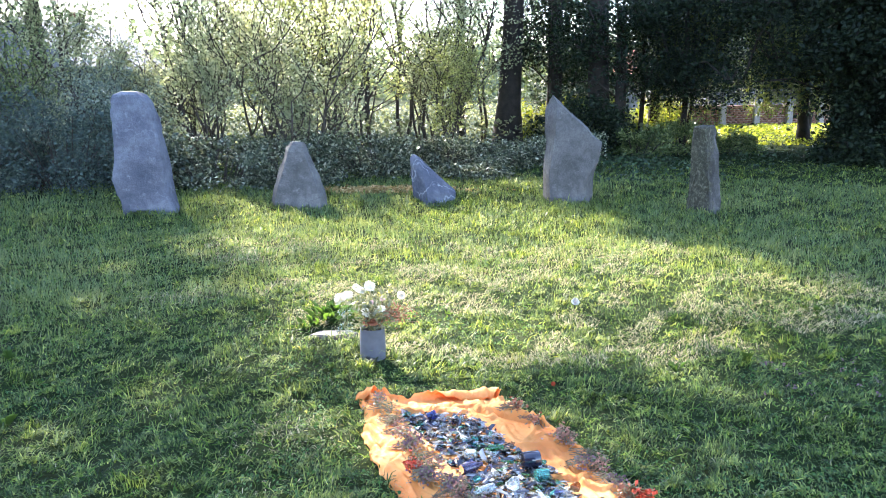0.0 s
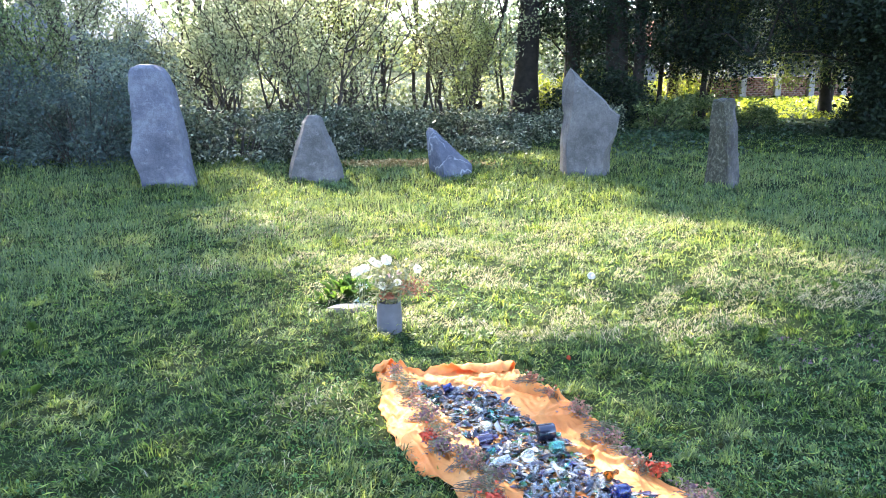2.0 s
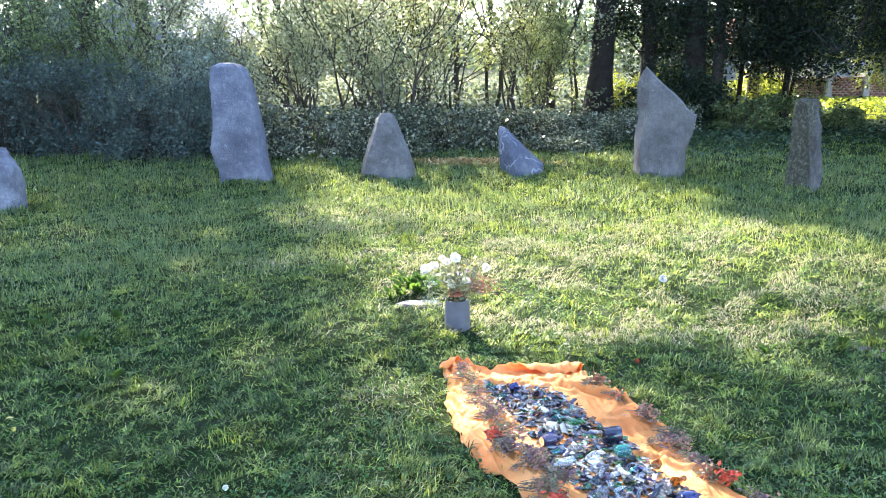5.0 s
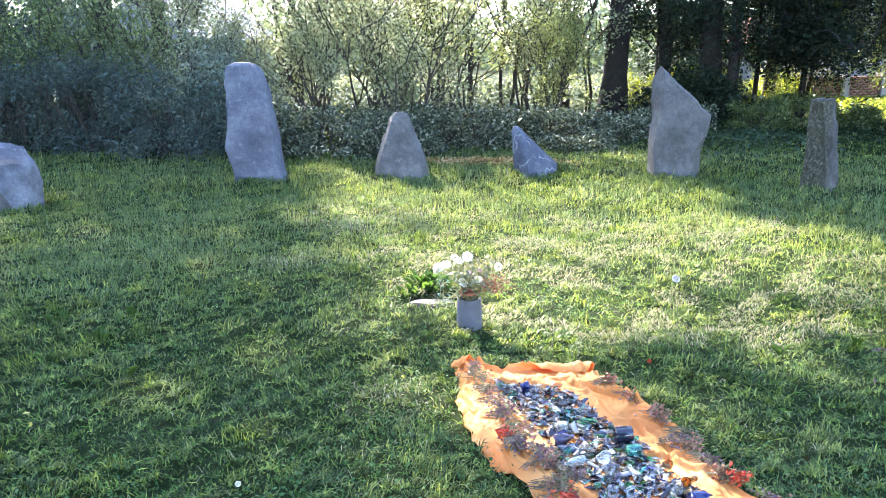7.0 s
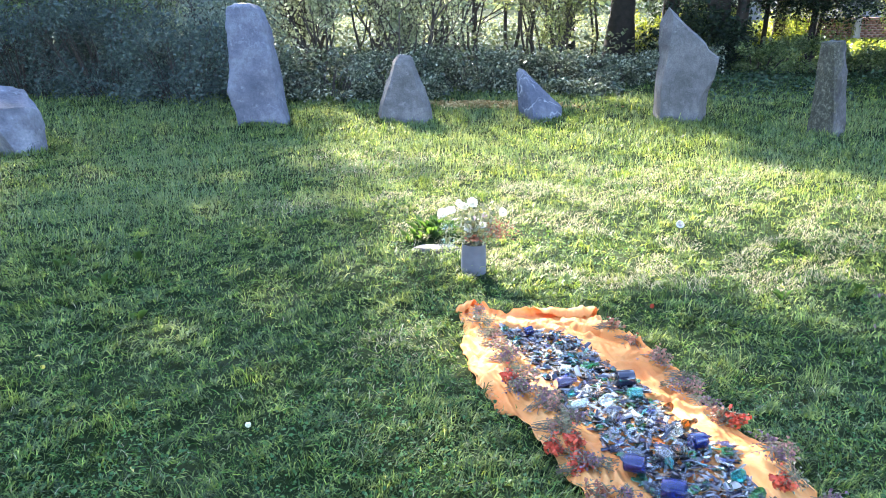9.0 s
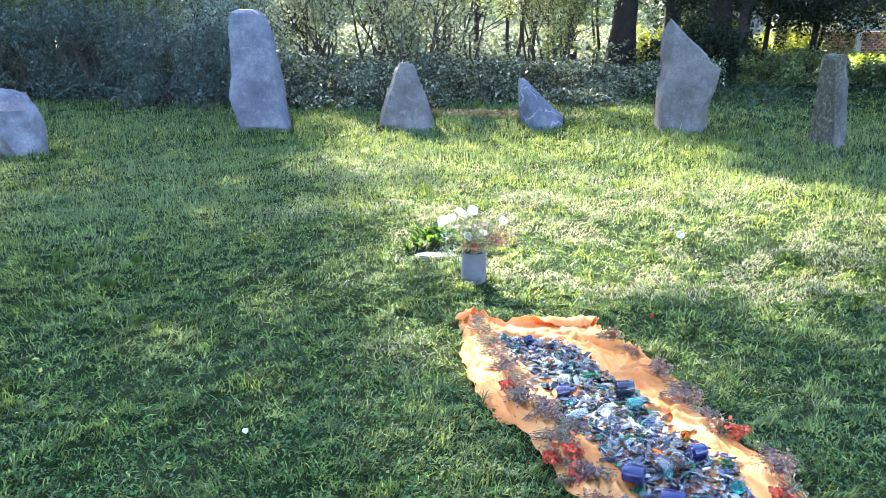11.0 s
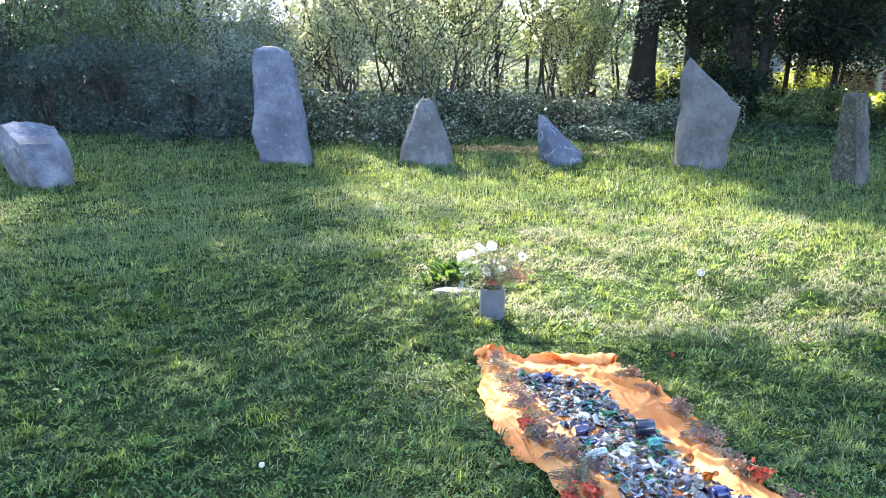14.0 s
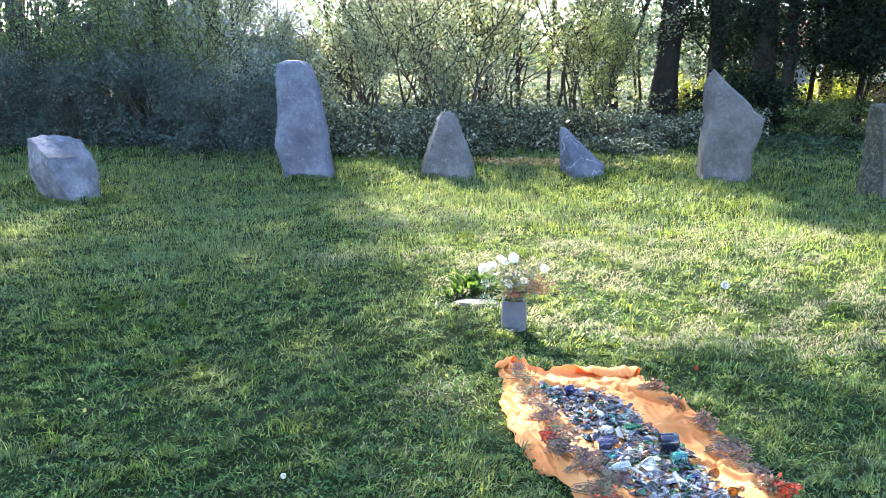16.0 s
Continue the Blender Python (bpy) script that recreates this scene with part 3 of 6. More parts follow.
def blades(x, y, r, length, width, lean, comb, stray=0.9):
    n = len(x)
    z = hills(x, y) - 0.006 + 0.036 * mounds(x, y)
    a = comb + r.normal(size=n) * stray
    h = np.stack([np.cos(a), np.sin(a), np.zeros(n)], 1)
    face = a + np.pi / 2 + r.normal(size=n) * 0.6
    s = np.stack([np.cos(face), np.sin(face), np.zeros(n)], 1) * width[:, None] * 0.5
    p = np.stack([x, y, z], 1)
    up = np.array([0, 0, 1.0])
    l1 = length[:, None] * 0.55
    m = p + (h * np.sin(lean * 0.6)[:, None] + up * np.cos(lean * 0.6)[:, None]) * l1
    l2 = np.minimum(lean * 1.5, 1.85)
    t = m + (h * np.sin(l2)[:, None] + up * np.cos(l2)[:, None]) * length[:, None] * 0.45
    v = np.stack([p - s, p + s, m + s * 0.8, m - s * 0.8, t], 1).reshape(-1, 3)
    i = np.arange(n)[:, None] * 5
    return v, [np.concatenate([i, i + 1, i + 2, i + 3], 1), np.concatenate([i + 3, i + 2, i + 4], 1)]


def make_grass():
    # tufts of blades, laid over in swirls by mowing and treading, with gaps between them
    cx, cy, crad, r = lawn_points(27000, 1.5, 17, 3.2, 3)
    k = 12
    n = len(cx) * k
    spread = np.repeat((0.02 + 0.0035 * crad) * r.uniform(0.5, 1.5, len(cx)), k)
    out = r.uniform(0, 6.3, n)
    far = np.abs(r.normal(size=n))
    x = np.repeat(cx, k) + np.cos(out) * far * spread
    y = np.repeat(cy, k) + np.sin(out) * far * spread
    rad = np.repeat(crad, k)
    vigour = np.repeat(0.5 + 1.0 * r.random(len(cx)) ** 1.8, k)
    swirl = np.repeat(9.0 * field(cx * 0.9, cy * 0.9, 14) + r.normal(size=len(cx)) * 0.5, k)
    ok = ~on_cloth(x, y) & ~inside(SLAB, x, y) & (np.hypot((x + 0.75) / 0.8, (y - 11.55) / 0.3) > 0.6 + 0.6 * r.random(len(x)))
    x, y, rad, out, far, vigour, swirl = x[ok], y[ok], rad[ok], out[ok], far[ok], vigour[ok], swirl[ok]
    tuft = field(x, y, 11)
    tall = np.clip((y - 6.8) / 2.0, 0, 1) * np.clip((16 - y) / 3, 0, 1)
    length = (0.024 + 0.034 * r.random(len(x))) * (1 + 0.8 * tall) * (0.3 + 0.45 * tuft + 0.9 * mounds(x, y)) * vigour * np.clip(0.6 + 0.09 * rad, 0.6, 1)
    length *= np.where((field(x * 3.6, y * 3.6, 34) > 0.55) & (y > 4.2) & (y < 7.8) & inside(LIT[0], x, y), 0.62, 1.0)  # matted down
    width = 0.0046 * (1 + rad * 0.075) * (0.7 + 0.6 * r.random(len(x)))
    lean = np.clip(0.92 + 0.25 * far - 0.3 * tall + 0.28 * r.normal(size=len(x)), 0.1, 1.4)
    comb = np.where(r.random(len(x)) < 0.62, out, swirl)
    v, f = blades(x, y, r, length, width, lean, comb, 0.7)
    tagged(part_arrays("grass", v, f, GRASS), "short mown green grass blades lying in uneven tufts", "grass", kind="stuff")
    # taller, softer grass towards the stones, where it is mown less
    x, y, rad, r = lawn_points(100000, 4.4, 13.5, 5.2, 81)
    # reaches nearer on the shady side; its pale bluish colour also imitates glare
    keep = r.random(len(x)) < np.clip((rad - np.where(x < -0.9, 4.2, 5.4)) / 2.2, 0, 1) * (0.45 + 0.55 * field(x * 2, y * 2, 82))
    keep &= np.hypot((x + 0.75) / 0.8, (y - 11.55) / 0.3) > 1
    x, y, rad = x[keep], y[keep], rad[keep]
    length = (0.05 + 0.06 * r.random(len(x))) * (0.7 + 0.5 * field(x, y, 83)) * np.clip(rad / 7.5, 0.55, 1)
    v, f = blades(x, y, r, length, 0.0042 * (1 + rad * 0.07), np.clip(0.95 + 0.3 * r.normal(size=len(x)) - 0.04 * rad, 0.05, 1.3), np.where(r.random(len(x)) < 0.5, r.uniform(0, 6.3, len(x)), 9.0 * field(x * 0.9, y * 0.9, 14)))
    tagged(part_arrays("tall_grass", v, f, GRASS_SOFT), "taller soft green grass growing towards the stones", "grass", kind="stuff")
    # thinner cover on the rest of the lawn
    r = np.random.default_rng(71)
    a, q = r.uniform(0, 2 * np.pi, 85000), 11 * r.random(85000) ** 0.85
    x, y = 0.1 + q * np.sin(a), q * np.cos(a)
    ok = (q > 0.4) & ((np.abs(np.degrees(np.arctan2(x - 0.1, y)) + 5) > 40.5) | (q < 1.6)) & ~on_cloth(x, y)
    x, y, q = x[ok], y[ok], q[ok]
    v, f = blades(x, y, r, 0.035 + 0.045 * r.random(len(x)), 0.007 + 0.0007 * q, np.clip(0.8 + 0.3 * r.normal(size=len(x)), 0.1, 1.4), r.uniform(0, 6.3, len(x)))
    tagged(part_arrays("outer_grass", v, f, GRASS), "mown green grass on the rest of the lawn", "grass", kind="stuff")
    # cut blades lying every way on top
    x, y, rad, r = lawn_points(42000, 1.5, 10, 2.8, 61)
    p = np.stack([x, y, hills(x, y) + 0.002 + 0.02 * r.random(len(x)) + 0.036 * mounds(x, y)], 1)
    v, f = leaves(p, 0.036 * (1 + 0.06 * rad), 0.10, 0.4, 63)
    tagged(part_arrays("grass_clippings", v, f, CLIPPING), "short cut grass blades lying criss-cross on the lawn", "grass", kind="stuff")
    # tussocks that the mower left, combed over to one side
    cx, cy, crad, r = lawn_points(950, 1.8, 14, 4.0, 21)
    side = 9.0 * field(cx * 0.9, cy * 0.9, 14) + r.normal(size=len(cx)) * 0.7
    for bx, by, bw, bd in BARE[:6]:  # the mower does not reach the stones' feet
        n = int(46 * (bw + bd))
        a = r.uniform(0, 2 * np.pi, n)
        cx, cy = np.append(cx, bx + np.cos(a) * (bw * 1.08 + 0.04)), np.append(cy, by + np.sin(a) * (bd * 1.2 + 0.05))
        crad = np.append(crad, np.full(n, 9.0))
        side = np.append(side, a)
    k = 44
    size = np.repeat(r.uniform(0.5, 1.25, len(cx)), k)
    x = np.repeat(cx, k) + r.normal(size=len(cx) * k) * 0.036 * size
    y = np.repeat(cy, k) + r.normal(size=len(cx) * k) * 0.03 * size
    ok = ~on_cloth(x, y, 0.01)
    x, y, rad, side, size = x[ok], y[ok], np.repeat(crad, k)[ok], np.repeat(side, k)[ok], size[ok]
    length = (0.04 + 0.05 * r.random(len(x))) * size
    v, f = blades(x, y, r, length, 0.0036 * (1 + rad * 0.09), np.clip(0.7 + 0.35 * r.normal(size=len(x)), 0.05, 1.3), side, 0.6)
    tagged(part_arrays("grass_tufts", v, f, GRASS), "longer green grass tussocks left in the lawn", "grass", kind="stuff")
    # dry cut straw lying about in mats, mostly inside LIT to brighten the sunlit lawn
    x, y, rad, r = lawn_points(230000, 1.6, 12, 4.0, 31)
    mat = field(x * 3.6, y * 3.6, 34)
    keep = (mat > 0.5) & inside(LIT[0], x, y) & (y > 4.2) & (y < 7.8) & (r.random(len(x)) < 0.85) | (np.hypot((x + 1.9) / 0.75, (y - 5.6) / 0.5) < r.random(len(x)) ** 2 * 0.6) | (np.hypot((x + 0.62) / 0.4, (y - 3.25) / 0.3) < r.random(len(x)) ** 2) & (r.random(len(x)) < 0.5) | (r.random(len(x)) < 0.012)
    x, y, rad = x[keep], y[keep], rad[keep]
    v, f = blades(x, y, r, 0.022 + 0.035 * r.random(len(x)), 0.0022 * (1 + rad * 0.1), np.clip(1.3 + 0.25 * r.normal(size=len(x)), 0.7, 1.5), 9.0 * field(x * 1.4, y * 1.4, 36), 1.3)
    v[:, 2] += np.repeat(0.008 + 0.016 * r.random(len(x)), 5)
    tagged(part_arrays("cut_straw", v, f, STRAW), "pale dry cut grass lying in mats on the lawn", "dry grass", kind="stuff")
    # sunlit dry ground behind the low stones
    n = 3600
    p = np.stack([-0.75 + 0.5 * r.normal(size=n), 11.55 + 0.15 * r.normal(size=n), 0.01 + 0.05 * r.random(n)], 1)
    v, f = leaves(p, 0.055, 0.5, 0.7, 35)
    tagged(part_arrays("dry_leaf_litter", v, f, LITTER), "dry brown leaf litter behind the low stones", "leaf litter", kind="stuff")
    # clover and small weeds
    x, y, rad, r = lawn_points(34000, 1.5, 8.5, 2.6, 41)
    keep = field(x * 1.3, y * 1.3, 43) > 0.6
    x, y = x[keep], y[keep]
    p = np.stack([x, y, hills(x, y) + 0.012 + 0.03 * r.random(len(x))], 1)
    v, f = leaves(p, 0.014, 0.8, 0.6, 44)
    tagged(part_arrays("clover", v, f, CLOVER), "low clover leaves mixed into the lawn", "clover", kind="stuff")


make_grass()

# ---------------------------------------------------------------- trees and shrubs
def woody(name, r, base, stems, height, rad, leaf_mat, label, category, per=45, leaf=0.07, depth=2, kids=4, spread=0.75, lean=0.35, jitter=0.12, group="", aspect=0.55):
    tubes, twigs = [], []
    for k in range(stems):
        a = r.uniform(0, 6.3)
        d = np.array([math.cos(a) * lean * r.uniform(0.3, 1), math.sin(a) * lean * r.uniform(0.3, 1), 1.0])
        d /= np.linalg.norm(d)
        grow(r, np.array([r.normal() * 0.08, r.normal() * 0.08, -0.1]), d, height * r.uniform(0.55, 0.8), rad * r.uniform(0.6, 1.0), depth, tubes, twigs, kids, spread)
    ob = empty(name, base)
    step = len(tubes) // stems
    for k in range(stems):
        v, f = joined(tubes[k * step:(k + 1) * step])
        part_arrays("stem", v, f, TWIG, ob, smooth=True)
    pts = along(r, twigs, per, jitter)
    pts = pts[pts[:, 2] > 0.05]
    v, f = leaves(pts, leaf, aspect, 0.25, int(r.integers(1e6)))
    part_arrays("crown", v, f, leaf_mat, ob)
    return tagged(ob, label, category, group)


def low_bush(name, r, base, size, n, leaf_mat, leaf, label, category, lumps=9, group="", aspect=0.6, tight=1.0):
    """A dense bush: leaf clumps over a handful of stems, with an uneven outline."""
    sx, sy, sz = size
    ob = empty(name, base)
    pts, tubes = [], []
    for k in range(lumps):
        c = np.array([r.uniform(-1, 1) * sx * 0.75, r.uniform(-1, 1) * sy * 0.75, (r.uniform(0.25, 0.85) if k % 3 else r.uniform(0.08, 0.3)) * sz])
        rr = np.array([sx, sy, sz * 0.8]) * r.uniform(0.28, 0.48) * tight
        d = r.normal(size=(n // lumps, 3))
        d /= np.linalg.norm(d, axis=1)[:, None]
        pts.append(c + d * rr * (r.random((len(d), 1)) ** 0.35) + r.normal(size=d.shape) * 0.04)
        foot = np.array([c[0] * 0.3, c[1] * 0.3, -0.08])
        for q in range(2):
            e = c + r.normal(size=3) * rr * 0.4
            e[2] = max(e[2], 0.1)
            tubes.append(tube(np.array([foot, foot * 0.4 + e * 0.6 + np.array([0, 0, 0.12]), e]), np.array([0.009, 0.006, 0.003]) * (1 + sz * 0.25), 4))
    a, q, m = r.uniform(0, 6.3, n // 6), r.uniform(0.5, 1.0, n // 6), n // 6  # low leaves down to the ground
    pts.append(np.stack([np.cos(a) * q * sx, np.sin(a) * q * sy, r.uniform(0.02, 0.1 + 0.16 * sz, m)], 1))
    v, f = joined(tubes)
    tagged(part_arrays("stem_tangle", v, f, TWIG, ob), kind="stuff")
    pts = np.concatenate(pts)
    pts = pts[pts[:, 2] > 0.02]
    v, f = leaves(pts, leaf, aspect, 0.35, int(r.integers(1e6)))
    part_arrays("crown", v, f, leaf_mat, ob)
    return tagged(ob, label, category, group)


def tall_trees():
    """Tall trees round the clearing. Their crowns, far above the eye and unseen, are laid out from LIT to cast the
    shade, and leave the clearing's sunny gap open.
    """
    r = np.random.default_rng(77)
    spots = [((1.55, 20.3), 0.30, 0.5), ((0.33, 23.6), 0.15, 0.2), ((2.75, 20.6), 0.17, 0.1), ((3.55, 18.6), 0.26, -0.2), ((-9.0, 15.6), 0.24, 0.1), ((-12.5, 14.5), 0.25, 0.2),
             ((16.5, 27.0), 0.15, 0.5), ((-16, 20), 0.25, 0.0), ((-11.0, 22), 0.22, 0.0), ((9.5, 15.5), 0.22, 0.2), ((-2.6, 26.5), 0.08, 0.1)]
    step = 0.46
    cells = np.stack(np.meshgrid(np.arange(-17, 13, step), np.arange(-1.5, 25, step), indexing="ij"), -1).reshape(-1, 2)
    n = len(cells)
    gx, gy = (cells + r.uniform(-0.5, 0.5, (n, 2)) * step).T
    h = r.uniform(9.0, 14.5, n)
    lit = np.zeros(n, bool)
    ox, oy = gx + r.normal(size=n) * 0.12, gy + r.normal(size=n) * 0.12
    for poly in LIT:
        for dx, dy in ((0, 0), (0.42, 0), (-0.42, 0), (0, 0.5), (0, -0.5)):
            lit |= inside(poly, ox + dx, oy + dy)
    for dx, dy in ((0.08, 0), (-0.08, 0), (0, 0.1), (0, -0.1)):
        lit |= inside(LIT_CLOTH, gx + dx, gy + dy)
    lit &= r.random(n) > 0.025  # stray branches hang over the gap too
    lit &= ~((gx > 1.9) & (gy > 4.0) & (gy < 7.2) & (r.random(n) < 0.06))
    lit |= (gx > -5.5) & (gx < -0.8) & (gy > 4.3) & (gy < 9.5) & (r.random(n) < 0.18)  # crowns thinned here to lighten the shaded lawn
    lit |= (gx > -2.6) & (gx < -0.2) & (gy > 2.2) & (gy < 4.6) & (r.random(n) < 0.13)
    lit |= (gx > -14) & (gx < -4.2) & (gy > 11.0) & (gy < 20) & (r.random(n) < np.clip(0.5 + 0.06 * (gx + 6), 0.27, 0.5))  # and over the bushes, to let sun flecks in
    gx, gy, h = gx[~lit], gy[~lit], h[~lit]
    c = np.stack([gx + SUN_AZ[0] / TAN_EL * h, gy + SUN_AZ[1] / TAN_EL * h, h], 1)
    trunks = np.array([s[0] for s in spots])
    owner = np.argmin(np.hypot(c[:, None, 0] - trunks[None, :, 0], c[:, None, 1] - trunks[None, :, 1]), 1)
    for k, ((x, y), rad, tip) in enumerate(spots):
        tubes = []
        t = np.linspace(0, 1, 12)
        path = np.stack([tip * t ** 1.3 + 0.05 * np.sin(5 * t + k), 0.12 * np.sin(3 * t + k * 2), -0.2 + 13.5 * t], 1)
        flare = rad * (1 - 0.65 * t) * (1 + 0.5 * np.exp(-t * 26))
        tubes.append(tube(path, flare, 14))
        mine = c[owner == k] - np.array([x, y, 0])
        for q in mine[::12]:
            i = int(np.clip((q[2] - 2.5) / 13.5 * 11, 4, 10))
            p0 = path[i]
            m = (p0 + q) / 2 + np.array([0, 0, 0.5])
            tubes.append(tube(np.array([p0, p0 * 0.7 + m * 0.3, m, q]), np.array([0.07, 0.06, 0.04, 0.015]), 5))
        ob = empty("tall_tree", (x, y, 0))
        v, f = joined(tubes)
        part_arrays("trunk", v, f, BARK, ob, smooth=True)
        if len(mine):
            pts = np.repeat(mine, 25, 0) + r.normal(size=(len(mine) * 25, 3)) * 0.42
            v, f = leaves(pts, 0.385, 0.6, 0.3, 100 + k)
            part_arrays("crown", v, f, CROWN, ob)
        tagged(ob, "tall dark-barked tree rising behind the clearing", "tree", "trees round the clearing")


tall_trees()


def planting():
    r = np.random.default_rng(19)
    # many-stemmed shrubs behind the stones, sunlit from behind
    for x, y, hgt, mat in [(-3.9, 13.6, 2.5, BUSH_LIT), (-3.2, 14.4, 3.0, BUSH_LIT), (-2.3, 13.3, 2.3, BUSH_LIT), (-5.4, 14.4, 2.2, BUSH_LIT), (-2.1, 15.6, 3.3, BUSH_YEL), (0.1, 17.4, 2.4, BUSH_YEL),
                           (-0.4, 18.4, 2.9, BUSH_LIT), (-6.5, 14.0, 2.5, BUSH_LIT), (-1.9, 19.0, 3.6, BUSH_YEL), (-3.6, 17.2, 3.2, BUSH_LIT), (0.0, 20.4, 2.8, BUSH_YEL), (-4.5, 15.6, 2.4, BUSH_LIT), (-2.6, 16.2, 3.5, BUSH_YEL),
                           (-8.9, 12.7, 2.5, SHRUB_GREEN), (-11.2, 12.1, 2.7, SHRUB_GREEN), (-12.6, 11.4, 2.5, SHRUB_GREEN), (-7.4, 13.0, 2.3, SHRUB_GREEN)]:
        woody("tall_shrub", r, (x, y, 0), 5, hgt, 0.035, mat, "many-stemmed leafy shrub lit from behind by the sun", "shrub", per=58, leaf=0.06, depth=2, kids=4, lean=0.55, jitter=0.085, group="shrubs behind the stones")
    # slender young trees behind them
    for x, y, hgt in [(-8.3, 16.6, 3.6), (-5.9, 18.6, 5.6), (-4.4, 19.4, 5.4), (-3.0, 20.2, 6.0), (-1.2, 21.0, 5.8), (-6.8, 20.0, 6.0), (-9.0, 19.0, 5.4), (-0.4, 19.8, 5.4), (0.95, 22.0, 5.6), (-5.2, 17.0, 4.8)]:
        woody("young_tree", r, (x, y, 0), 2, hgt, 0.06, BUSH_LIT, "slender young tree with thin sunlit foliage behind the shrubs", "tree", per=100, leaf=0.08, depth=2, kids=5, lean=0.2, jitter=0.16, group="young trees behind the shrubs")
    # pale-leaved undergrowth along the lawn's edge
    for x, y, sx, sz in [(-3.4, 12.1, 0.9, 0.75), (-2.3, 12.4, 0.8, 0.8), (-4.3, 12.3, 0.9, 0.8), (-1.2, 13.6, 1.0, 0.75), (-0.1, 14.4, 1.0, 0.62), (0.9, 15.0, 1.0, 0.55), (1.9, 15.6, 1.0, 0.52), (-2.0, 13.8, 1.0, 0.85), (2.6, 16.4, 0.8, 0.6), (0.5, 13.4, 0.7, 0.3)]:
        low_bush("undergrowth_bush", r, (x, y, 0), (sx, 0.7, sz), 4200, BUSH_PALE, 0.058, "low bush with pale waxy leaves at the lawn edge", "bush", lumps=22, tight=0.72, group="undergrowth along the lawn")
    # dull dense bushes on the shady side; front and outer ones coloured darker for shade
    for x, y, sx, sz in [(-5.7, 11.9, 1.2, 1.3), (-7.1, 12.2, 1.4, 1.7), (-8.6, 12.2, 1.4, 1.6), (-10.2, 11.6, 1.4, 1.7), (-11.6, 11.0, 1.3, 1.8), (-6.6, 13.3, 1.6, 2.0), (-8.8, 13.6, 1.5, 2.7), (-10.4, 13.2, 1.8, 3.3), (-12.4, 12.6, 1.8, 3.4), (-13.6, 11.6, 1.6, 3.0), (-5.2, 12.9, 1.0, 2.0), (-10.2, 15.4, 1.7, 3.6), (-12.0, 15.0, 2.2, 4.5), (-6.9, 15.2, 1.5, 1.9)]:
        low_bush("dense_bush", r, (x, y, 0), (sx, 1.0, sz), 10000 if y < 12.25 else 6500, BUSH_DEEP if y < 12.25 or x < -9 else BUSH_SHADE, 0.046 if y < 12.25 else 0.054, "dense bush coloured dark for the shade of trees" if y < 12.25 or x < -9 else "dense hazy-toned bush in the shade of trees", "bush", lumps=34, tight=0.66, group="bushes on the shady side")
    # foliage beneath the trees, coloured near black for the deep shade
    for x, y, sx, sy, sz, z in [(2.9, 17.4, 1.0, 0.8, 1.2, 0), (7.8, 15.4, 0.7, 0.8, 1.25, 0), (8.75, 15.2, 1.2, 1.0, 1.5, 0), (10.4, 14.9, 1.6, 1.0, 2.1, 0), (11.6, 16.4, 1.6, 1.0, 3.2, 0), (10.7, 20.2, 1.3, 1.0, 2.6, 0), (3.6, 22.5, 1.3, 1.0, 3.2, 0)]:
        low_bush("dark_bush", r, (x, y, z), (sx, sy, sz), 6500, BUSH_DARK, 0.085, "bush coloured dark for the deep shade beneath the trees", "bush", lumps=13, group="dark bushes under the trees")

    # mid-green bushes at the trees' feet
    for x, y, sx, sz in [(4.1, 17.0, 0.7, 0.62), (5.1, 17.6, 0.9, 0.75), (3.4, 18.4, 0.8, 1.3), (6.3, 17.9, 0.7, 0.5)]:
        low_bush("leafy_bush", r, (x, y, 0), (sx, 0.6, sz), 3600, SHRUB_GREEN, 0.062, "mid-green leafy bush at the foot of dark trees", "bush", lumps=20, tight=0.7, group="leafy bushes under the trees")


planting()


